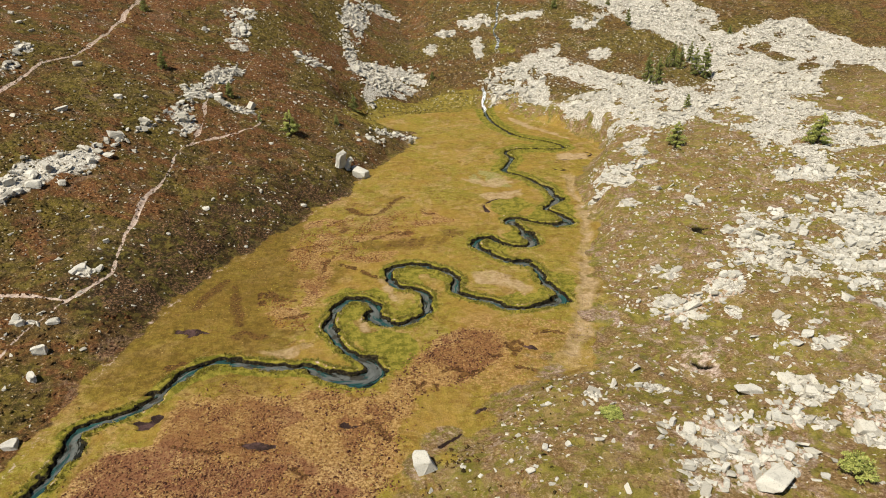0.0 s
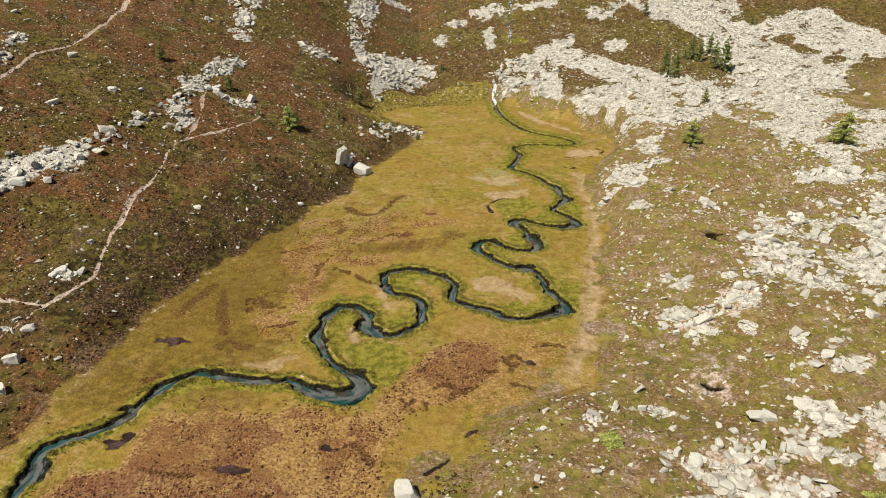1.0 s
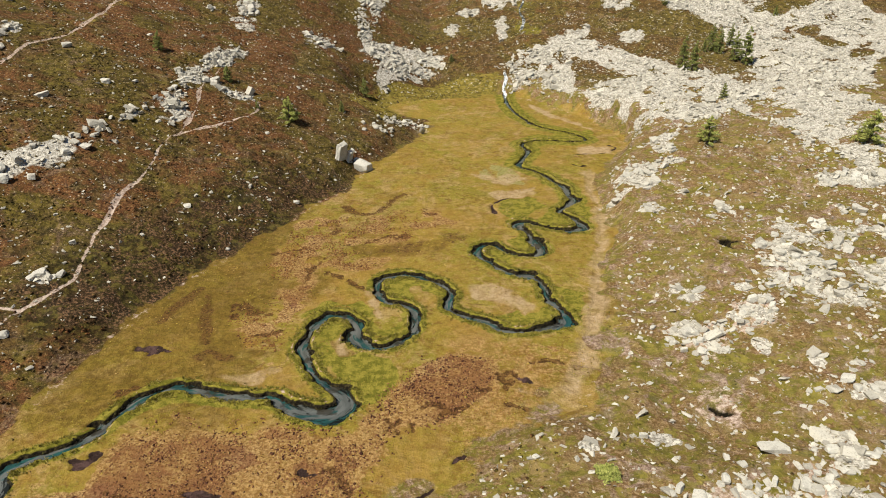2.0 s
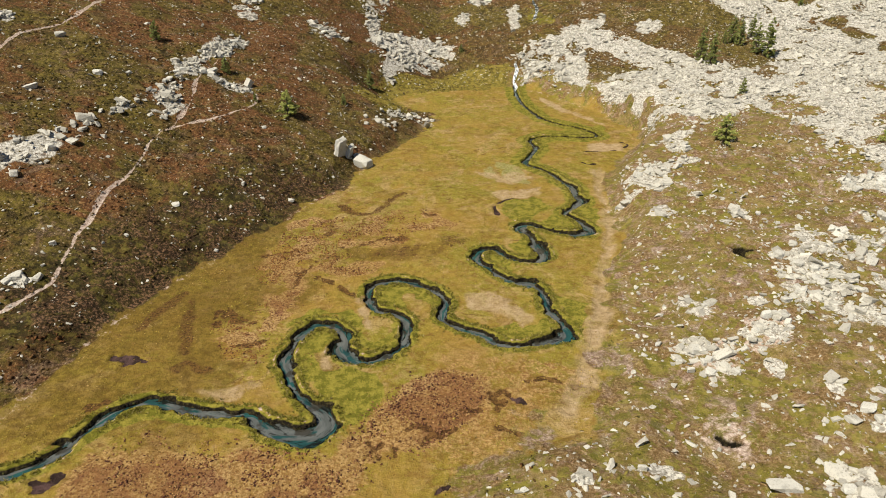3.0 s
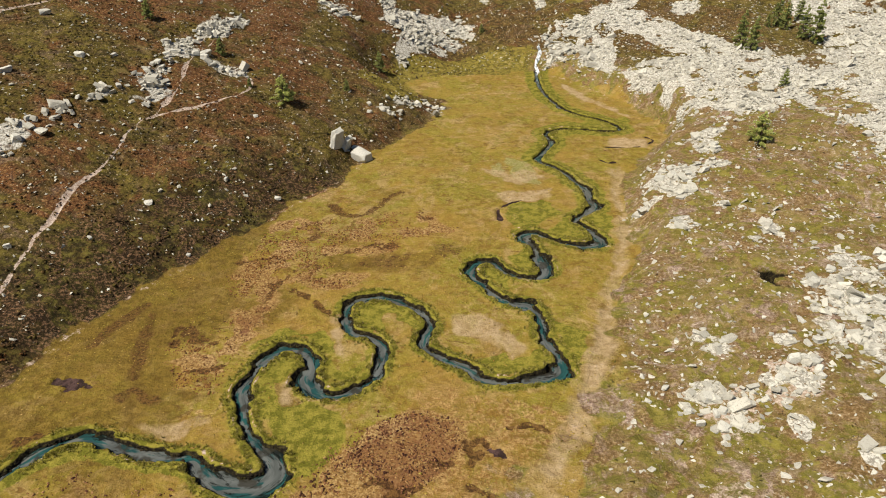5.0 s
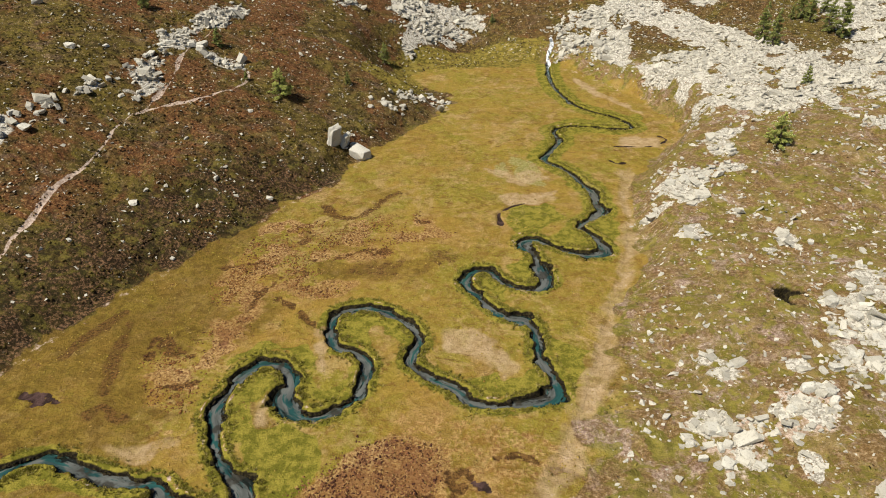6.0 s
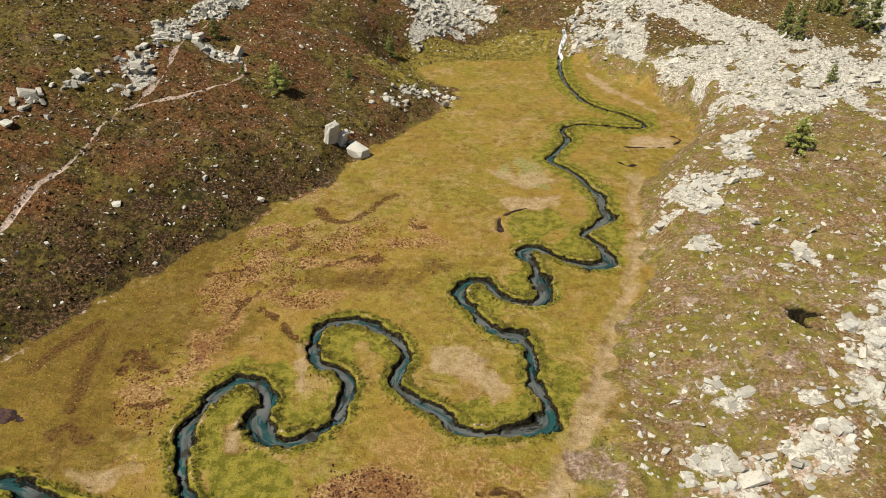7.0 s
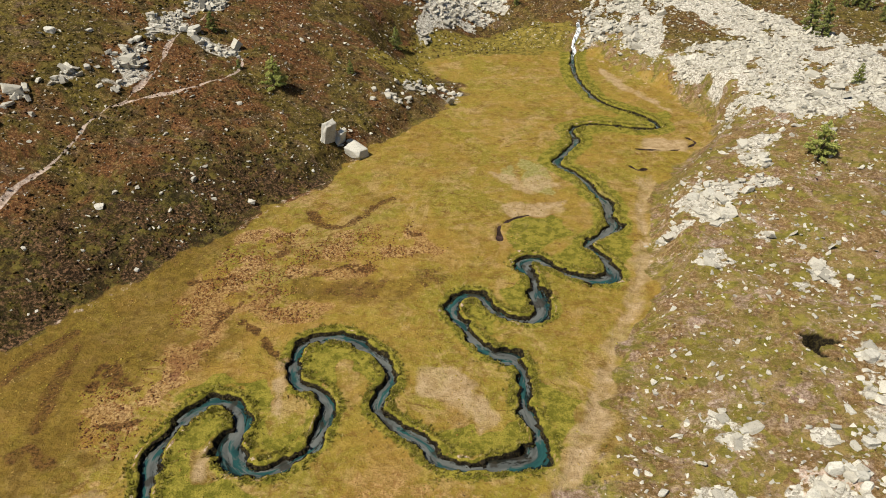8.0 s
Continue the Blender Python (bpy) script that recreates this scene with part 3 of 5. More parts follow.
# narrow dark splits and channels in the turf
CRACKS = [[(-14.8, 87.0), (-11.9, 88.1), (-11.2, 88.6), (-10.1, 87.9)], [(-10.1, 79.3), (-9.6, 82.1), (-9.1, 83.5), (-8.6, 85.6)], [(-7.7, 82.0), (-4.9, 80.1), (-3.1, 77.9)],
          [(-6.6, 89.1), (-3.5, 90.0), (-0.7, 91.9), (0.7, 91.1), (1.5, 91.3), (2.7, 91.9)], [(-8.5, 92.8), (-7.7, 93.9), (-8.1, 96.1)], [(3.5, 99.4), (4.6, 98.4), (5.1, 98.8)],
          [(-16.1, 72.4), (-16.8, 74.9), (-15.3, 74.4), (-12.7, 72.8)], [(-16.0, 75.6), (-13.7, 73.3)]]
NEAR_CRACKS = [[(13.8, 63.9), (15.4, 64.3), (16.6, 63.9), (18.6, 63.2), (20.3, 62.6)], [(4.9, 56.0), (5.4, 56.9), (6.3, 57.1), (7.4, 57.7)], [(8.3, 60.1), (8.8, 59.7), (9.3, 59.9)], [(0.5, 56.1), (1.0, 55.4), (1.5, 54.7)],
               [(11.0, 58.0), (11.9, 57.5), (12.6, 57.2)], [(10.5, 62.0), (10.8, 61.1), (11.0, 60.0)], [(10.9, 62.0), (11.6, 62.4), (12.1, 61.7), (11.6, 60.8), (11.0, 60.9)], [(3.6, 57.7), (4.9, 57.9), (6.1, 56.8)],
               [(-4.2, 50.2), (-3.5, 50.5), (-2.7, 49.3), (-1.8, 47.8)], [(0.6, 54.8), (2.1, 56.1), (2.8, 54.7)], [(-19.7, 48.4), (-16.7, 47.6), (-14.1, 48.4)], [(-9.5, 45.0), (-8.5, 44.3), (-8.7, 43.4)]]
ARC = [(-7.6, 101.5), (-6.1, 99.3), (-3.7, 98.7), (-1.8, 101.0), (-0.7, 104.1), (0.6, 105.8)]
# smooth brown flow marks on the wet margin
# grass that runs up from the head of the bog
APRON = [(-9.0, 140.0), (-7.0, 152.0), (-3.0, 164.0), (6.0, 170.0), (14.0, 172.0), (22.0, 168.0), (22.0, 160.0), (8.0, 156.0), (1.0, 150.0), (0.0, 141.0), (-4.0, 137.0)]
BANDS = [[(-17.9, 68.0), (-18.7, 70.7), (-19.5, 74.1), (-20.0, 77.5)], [(-23.7, 71.9), (-22.9, 74.6), (-21.6, 78.3)], [(-17.8, 65.6), (-16.9, 66.3), (-14.9, 65.2)]]
SMUDGES = [(-15.2, 73.8, 1.7, 0.9, -0.6), (-9.6, 83.0, 1.4, 0.5, 1.2), (0.6, 91.4, 2.0, 0.5, 0.2), (-7.9, 93.2, 1.2, 0.6, 0.8), (-4.2, 79.4, 1.6, 0.5, -0.8), (-12.0, 69.5, 1.4, 0.6, 0.5), (-22.5, 60.5, 2.2, 0.8, 0.5)]
GREY_WET = [(-13.5, 86.6), (-10.2, 88.2), (-6.3, 88.2), (-1.0, 89.0), (7.0, 92.9), (10.6, 91.5), (6.9, 87.4), (5.1, 85.8), (-0.3, 86.4), (-6.1, 84.7), (-8.8, 86.0)]
RUST_LOW = [(-14.8, 68.5), (-16.3, 71.7), (-13.1, 73.4), (-12.6, 78.2), (-9.0, 79.5), (-8.0, 76.8), (-10.6, 73.2), (-10.7, 69.1), (-11.9, 66.7)]
RUST_HIGH = [(-13.9, 90.0), (-13.6, 96.5), (-3.6, 98.3), (6.4, 100.5), (7.2, 95.5), (-1.2, 93.9), (0.7, 91.1), (-6.6, 89.1), (-4.1, 85.0), (0.0, 85.6), (-1.4, 83.3), (-8.5, 82.7), (-9.2, 79.5), (-11.9, 79.8), (-15.6, 88.7)]
# bright wet grass in the stream's bends
LUSH_LOW = [[(-24.4, 54.3), (-22.5, 58.3), (-20.2, 60.9), (-16.4, 60.6), (-13.5, 58.5), (-9.4, 59.1), (-8.6, 57.9), (-11.0, 57.4), (-15.2, 58.2), (-19.9, 57.8), (-21.9, 54.3)],
            [(-6.2, 64.6), (-4.0, 65.6), (0.5, 65.0), (1.4, 61.6), (-0.8, 58.4), (-2.1, 57.1), (-3.1, 59.8), (-5.3, 62.0)],
            [(-8.4, 67.8), (-8.2, 70.6), (-6.5, 73.1), (-4.4, 71.3), (-4.6, 69.7), (-5.8, 67.9), (-4.4, 64.6), (-6.0, 63.7)]]
LUSH_BENDS = [[(-3.2, 70.8), (-1.8, 71.3), (-0.5, 70.2), (0.9, 71.3), (1.6, 74.9), (2.0, 73.5), (2.0, 70.5), (0.9, 68.5), (-0.4, 67.7), (-3.1, 69.6)],
              [(-7.8, 75.9), (-5.7, 75.9), (-3.1, 74.7), (-1.6, 72.0), (-3.2, 72.3), (-4.6, 73.8), (-6.9, 73.8), (-8.9, 72.1), (-9.2, 69.9), (-9.9, 70.4), (-8.8, 73.3)],
              [(-0.5, 78.5), (-0.4, 81.4), (1.7, 81.5), (4.1, 79.1), (5.6, 78.9), (6.3, 76.7), (5.5, 75.9), (3.3, 78.7), (1.6, 78.9), (2.0, 76.0), (-0.2, 76.0)],
              [(11.2, 73.0), (13.3, 73.3), (15.9, 72.7), (17.6, 75.7), (18.1, 73.6), (17.8, 71.2), (16.0, 70.4), (12.1, 69.8), (10.8, 71.7)]]
LUSH_HIGH = [[(17.5, 79.5), (19.6, 77.5), (22.0, 76.6), (22.0, 74.6), (20.6, 72.4), (19.6, 72.6), (18.6, 75.3)], [(11.0, 87.1), (13.0, 88.3), (14.9, 86.5), (14.7, 82.2), (16.9, 81.0), (15.3, 81.6), (13.2, 83.1)],
             [(13.5, 88.8), (16.3, 92.3), (18.2, 90.8), (18.0, 88.9), (15.7, 86.8)], [(18.4, 95.7), (20.5, 98.8), (22.6, 99.3), (24.5, 97.0), (24.1, 95.0), (21.8, 93.6)], [(13.9, 99.8), (14.9, 104.1), (18.8, 104.0), (20.9, 100.9), (18.0, 96.6), (15.3, 96.9)],
             [(23.2, 99.1), (25.5, 100.8), (27.7, 98.8), (26.1, 94.0), (24.4, 97.2)], [(20.8, 131.3), (24.7, 133.8), (31.9, 133.8), (34.6, 137.3), (34.5, 130.1), (31.6, 130.9), (22.2, 126.3)]]
LUSH = LUSH_LOW + LUSH_BENDS + LUSH_HIGH
# dry straw-pale flats
STRAW = [[(8.8, 78.5), (11.2, 79.6), (13.7, 77.3), (15.2, 75.1), (16.2, 73.8), (14.2, 72.2), (11.9, 74.6), (9.5, 75.4)], [(-5.3, 68.2), (-4.6, 69.6), (-4.0, 68.4), (-4.0, 65.5), (-4.5, 64.9)],
         [(-2.5, 74.9), (-2.3, 76.9), (-0.9, 74.5), (-0.6, 71.6), (-1.3, 71.8)], [(-17.1, 63.0), (-12.5, 62.1), (-10.2, 63.8), (-9.3, 63.2), (-11.2, 61.1), (-14.7, 61.6)], [(-21.8, 61.8), (-19.7, 64.0), (-19.2, 63.5), (-20.5, 61.6)],
         [(24.2, 159.6), (29.6, 147.4), (36.0, 136.5), (36.4, 133.5), (30.9, 141.5), (25.3, 151.0)], [(11.2, 114.0), (14.7, 112.1), (17.3, 115.5), (20.1, 111.5), (15.6, 108.8)], [(10.5, 107.4), (17.0, 106.2), (20.7, 108.8), (19.5, 105.3), (14.0, 103.4)], [(29.7, 126.8), (35.5, 126.4), (35.6, 124.3), (30.8, 122.7)]]
# sink holes with their inner shade painted black, and the dusty ground round them
HOLES = [(39.2, 82.2, 1.5, 1.0, 0.35), (29.0, 55.4, 1.5, 0.42, -0.6)]
WIDE_HOLES = [(x, y, a * 1.3, b * 1.9, turn) for x, y, a, b, turn in HOLES]
DUSTY = [(27.8, 58.4), (29.8, 58.9), (30.4, 56.4), (30.5, 54.2), (28.2, 51.9), (27.6, 53.6), (26.6, 56.6)]
TRODDEN = [(36.7, 81.9), (38.5, 84.4), (42.6, 86.9), (42.1, 82.6), (39.4, 79.9)]
# rafts of close-packed blocks on the turf: x, y, half length, half breadth
RAFTS = [(32.0, 73.9, 2.3, 1.3), (38.1, 72.7, 1.4, 1.2), (35.9, 68.0, 2.0, 1.5), (29.6, 67.6, 1.5, 1.1), (31.0, 65.4, 1.1, 1.6), (44.8, 74.0, 1.9, 2.0), (43.2, 72.5, 1.5, 0.9), (44.8, 70.8, 1.8, 1.8), (34.9, 63.2, 0.7, 1.3), (32.0, 63.5, 0.8, 0.6),
         (38.3, 59.7, 0.7, 0.9), (22.1, 52.0, 1.6, 0.9), (21.2, 40.4, 2.1, 1.5), (24.9, 43.1, 1.7, 1.4), (35.3, 49.2, 1.4, 2.4), (33.6, 45.1, 1.3, 1.3), (39.8, 48.2, 1.7, 2.2), (36.8, 43.3, 1.2, 1.6), (40.5, 55.5, 2.5, 1.0), (16.9, 50.8, 1.0, 0.7)]
BACK_RAFTS = [(23.6, 204.9, 4.1, 3.5), (22.8, 190.6, 1.4, 5.7), (5.0, 179.5, 4.2, 3.6), (10.5, 193.4, 1.6, 2.6), (14.6, 201.0, 2.4, 1.9), (29.7, 176.5, 4.0, 3.7), (38.0, 204.7, 6.4, 1.9), (52.1, 196.4, 3.9, 3.2), (52.5, 179.3, 2.8, 3.2), (41.0, 183.3, 3.2, 2.9),
              (-33.1, 159.5, 2.5, 3.2), (-40.4, 161.9, 1.1, 1.2), (-34.7, 177.0, 2.5, 2.8), (-19.2, 165.3, 4.1, 1.3), (-4.8, 211.8, 6.9, 2.4), (0.6, 169.4, 2.1, 1.8), (-36.0, 74.6, 0.8, 0.9), (-38.9, 65.4, 1.1, 0.7)]
FAR_RAFTS = [(34.7, 103.6, 3.4, 2.4), (30.9, 99.7, 3.0, 0.7), (34.9, 99.9, 1.3, 1.8), (37.5, 106.3, 3.6, 1.3), (34.1, 94.1, 2.4, 1.2), (38.5, 97.7, 0.8, 1.7), (40.0, 89.4, 1.4, 1.5), (42.3, 91.9, 1.0, 1.8), (47.0, 83.2, 2.1, 2.4), (44.0, 80.7, 1.0, 1.3), (44.1, 76.8, 2.4, 2.6)]
# worn straw-pale spots inside the stream's bends: x, y, radius
PALE = [(3.6, 76.8, 1.6), (-2.1, 72.6, 1.6), (-5.1, 68.3, 1.5), (12.6, 75.8, 3.0), (8.4, 85.0, 1.6), (20.1, 99.0, 1.4), (27.2, 152.6, 5.0), (-15.0, 62.5, 2.5), (14.0, 79.0, 2.0), (-30.5, 56.0, 2.5), (13.5, 57.5, 2.5)]

STREAM = flow(LOWER + UPPER + SOURCE, 6)
# pools where the stream widens: x, y, radius, extra half width
POOLS = [(-4.4, 57.6, 2.2, 0.75), (-7.2, 58.0, 1.6, 0.35), (-8.3, 66.5, 1.2, 0.30), (16.6, 94.6, 1.6, 0.55), (24.4, 94.0, 1.8, 0.35), (18.0, 87.6, 1.5, 0.3), (25.0, 102.8, 1.4, 0.35),
         (-5.2, 72.4, 1.5, 0.3), (-2.8, 68.0, 1.3, 0.3), (18.4, 71.4, 1.2, 0.3), (10.3, 86.3, 1.3, 0.25)]


def half_width(p):
    """Half the stream's breadth along its line."""
    w = 0.31 + 0.32 * (fuzz(p[:, 0], p[:, 1], 2.7, 21) - 0.5) + 0.10 * ramp(p[:, 1], 70, 40) - 0.11 * ramp(p[:, 1], 100, 130)
    for x, y, r, extra in POOLS:
        w = w + extra * np.exp(-((p[:, 0] - x) ** 2 + (p[:, 1] - y) ** 2) / r**2)
    return np.maximum(w, 0.24)


def axis(stops):
    """Grid lines: (from, to, step) stretches, then widening steps out to the far hills."""
    a = np.concatenate([np.arange(lo, hi, s) for lo, hi, s in stops])
    grow = np.cumsum(1.0 * 1.22 ** np.arange(1, 31))
    return np.concatenate([(a[0] - grow)[::-1], a, a[-1] + grow])


GX = axis([(-80, -65, 0.6), (-65, -45, 0.32), (-45, -33, 0.21), (-33, 41, 0.18), (41, 60, 0.30), (60, 115, 0.6)])
GY = axis([(26, 42, 0.30), (42, 104, 0.17), (104, 136, 0.23), (136, 180, 0.38), (180, 235, 0.65)])


def stream_offset():
    """How far every grid point lies from the stream's bank: below 0 in the water."""
    off = np.full((len(GY), len(GX)), 50.0)
    half = half_width(STREAM)
    for k in range(len(STREAM) - 1):
        (ax, ay), (bx, by) = STREAM[k], STREAM[k + 1]
        i0, i1 = np.searchsorted(GX, (min(ax, bx) - 6, max(ax, bx) + 6))
        j0, j1 = np.searchsorted(GY, (min(ay, by) - 6, max(ay, by) + 6))
        x, y = np.meshgrid(GX[i0:i1], GY[j0:j1])
        dx, dy = bx - ax, by - ay
        s = np.clip(((x - ax) * dx + (y - ay) * dy) / (dx * dx + dy * dy), 0, 1)
        d = np.hypot(x - ax - s * dx, y - ay - s * dy) - (half[k] * (1 - s) + half[k + 1] * s)
        off[j0:j1, i0:i1] = np.minimum(off[j0:j1, i0:i1], d)
    return off


def near(x, y, line, reach):
    """The distance to a line, worked out only for points close to it."""
    out = np.full(x.shape, 50.0)
    lo, hi = line.min(0) - reach, line.max(0) + reach
    m = (x > lo[0]) & (x < hi[0]) & (y > lo[1]) & (y < hi[1])
    out[m] = line_distance(x[m], y[m], line)
    return out


def within(x, y, shape, edge, seed):
    """1 inside an outline, 0 outside, with a ragged edge."""
    out = np.zeros(x.shape)
    p = np.array(shape)
    lo, hi = p.min(0) - edge * 3, p.max(0) + edge * 3
    m = (x > lo[0]) & (x < hi[0]) & (y > lo[1]) & (y < hi[1])
    d = outside(x[m], y[m], shape) + (fuzz3(x[m], y[m], edge * 2.2, seed) - 0.5) * edge * 2.4
    out[m] = ramp(d, edge * 0.5, -edge * 0.5)
    return out


def scree_cover(x, y):
    out = np.zeros(np.shape(x))
    for k, (shape, amount) in enumerate(SCREES):
        gaps = 1 - 0.9 * ramp(fuzz3(x, y, 6, 95), 0.51, 0.62) * ramp(y, 150, 110) if shape in (SCREE_SLOPE, NEAR_BLOCKS) else 1 - 0.5 * ramp(fuzz3(x, y, 4, 94), 0.52, 0.64)
        out = np.maximum(out, gaps * amount * within(x, y, shape, 2.6 if len(shape) > 12 else 2.0, 31 + k))
    out = out * (1 - 0.8 * ramp(fuzz3(x, y, 3.2, 93), 0.47, 0.60) * ramp(y, 125, 100) * ramp(x, 20, 30)) * np.maximum(ramp(outside(x, y, BOG_LINE), 0.5, 2.5), ramp(x, 28, 26))
    out = out * (1 - 0.6 * ramp(fuzz3(x, y, 3.5, 92), 0.60, 0.70) * ramp(y, 100, 125) * ramp(x, 15, 25))
    for k, shape in enumerate(ISLANDS):
        out = out * (1 - 0.9 * within(x, y, shape, 2.2, 96 + 3 * k))
    return out


def heaved_cover(x, y):
    return np.maximum.reduce([within(x, y, shape, 1.6, 110 + k) for k, shape in enumerate(HEAVED)])


def spots(x, y, places, seed):
    """Ragged oval hollows: x, y, length, breadth, turn."""
    out = np.zeros(np.shape(x))
    for px, py, a, b, turn in places:
        m = (np.abs(x - px) < 2.5 * a + 1) & (np.abs(y - py) < 2.5 * a + 1)
        qx, qy = x[m], y[m]
        c, s = math.cos(turn), math.sin(turn)
        wx, wy = qx - px + (fuzz3(qx, qy, 1.2, seed) - 0.5) * min(1.5, 1.5 * a), qy - py + (fuzz3(qx, qy, 1.2, seed + 1) - 0.5) * min(1.5, 1.5 * a)
        u, v = wx * c + wy * s, -wx * s + wy * c
        out[m] = np.maximum(out[m], ramp((u / a) ** 2 + (v / b) ** 2 + (fuzz3(qx, qy, 0.8, seed - 6) - 0.5) * 2.0, 0.95, 0.45))
    return out


def peat_cover(x, y):
    out = spots(x, y, PEAT, 57)
    for ring in PEAT_RINGS:
        out = np.maximum(out, ramp(near(x, y, flow(ring), 2) + (fuzz(x, y, 1.1, 52) - 0.5) * 0.7, 0.27, -0.08))
    return out


def hole_cover(x, y):
    return spots(x, y, HOLES, 57)


def raft_cover(x, y):
    """Close-packed rafts of blocks on the turf."""
    out = np.zeros(np.shape(x))
    for px, py, a, b in RAFTS + FAR_RAFTS + BACK_RAFTS:
        m = (np.abs(x - px) < 2.0 * a) & (np.abs(y - py) < 2.0 * b)
        qx, qy = x[m], y[m]
        out[m] = np.maximum(out[m], ramp(((qx - px) / a) ** 2 + ((qy - py) / b) ** 2 + (fuzz3(qx, qy, 1.6, 170) - 0.5) * 4.0, 1.35, 0.60))
    return out


def crack_cover(x, y):
    """Narrow dark splits in the turf, broken here and there."""
    out = np.zeros(np.shape(x))
    wander = (fuzz3(x, y, 1.5, 53) - 0.5) * 0.8 + (fuzz(x, y, 0.5, 190) - 0.5) * 0.4
    for k, line in enumerate(CRACKS + NEAR_CRACKS):
        gap = near(x, y, flow(line), 2.5) + wander
        out = np.maximum(out, ramp(gap, 0.42, 0.04) * ramp(fuzz3(x, y, 1.1, 61), 0.28, 0.42))
    return np.maximum(out, 0.90 * ramp(near(x, y, flow(ARC), 3) + wander * 1.3, 1.2, -0.3))


def seam_cover(x, y):
    """Wet brown drifts in the turf."""
    out = crack_cover(x, y)
    for line in BANDS:
        out = np.maximum(out, 0.58 * ramp(near(x, y, flow(line), 3) + (fuzz3(x, y, 1.8, 55) - 0.5) * 1.2, 1.15, 0.2))
    out = np.maximum(out, 0.50 * within(x, y, GREY_WET, 3.0, 54) * ramp(fuzz3(x, y, 2.4, 56), 0.30, 0.55))
    out = np.maximum(out, 0.85 * spots(x, y, SMUDGES, 63))
    return np.maximum(out, (0.16 + 0.26 * fuzz3(x, y, 3.0, 59)) * within(x, y, OLIVE_WET, 3.0, 60))


def rusty_drifts(x, y):
    """Rust-brown sedge stands in broken drifts between olive flats."""
    return 0.50 + 0.50 * ramp(fuzz3(x, y, 4.5, 69), 0.44, 0.62)


def clusters(x, y):
    """Where frost has heaved stones up through the turf."""
    return ramp(fuzz3(x, y, 4.5, 82), 0.53, 0.64) * (0.35 + 0.65 * ramp(fuzz(x, y, 17, 83), 0.3, 0.6))


def mesh_object(name, verts, faces, material, smooth=True):
    """One mesh object from arrays of points and of faces that all have the same number of corners."""
    me = bpy.data.meshes.new(name)
    verts, faces = np.ascontiguousarray(verts, np.float32), np.ascontiguousarray(faces, np.int32)
    n, k = faces.shape
    me.vertices.add(len(verts))
    me.vertices.foreach_set("co", verts.ravel())
    me.loops.add(n * k)
    me.loops.foreach_set("vertex_index", faces.ravel())
    me.polygons.add(n)
    me.polygons.foreach_set("loop_start", np.arange(0, n * k, k, dtype=np.int32))
    me.polygons.foreach_set("loop_total", np.full(n, k, np.int32))
    me.polygons.foreach_set("use_smooth", np.full(n, smooth))
    me.update(calc_edges=True)
    me.materials.append(material)
    return new(name, me)


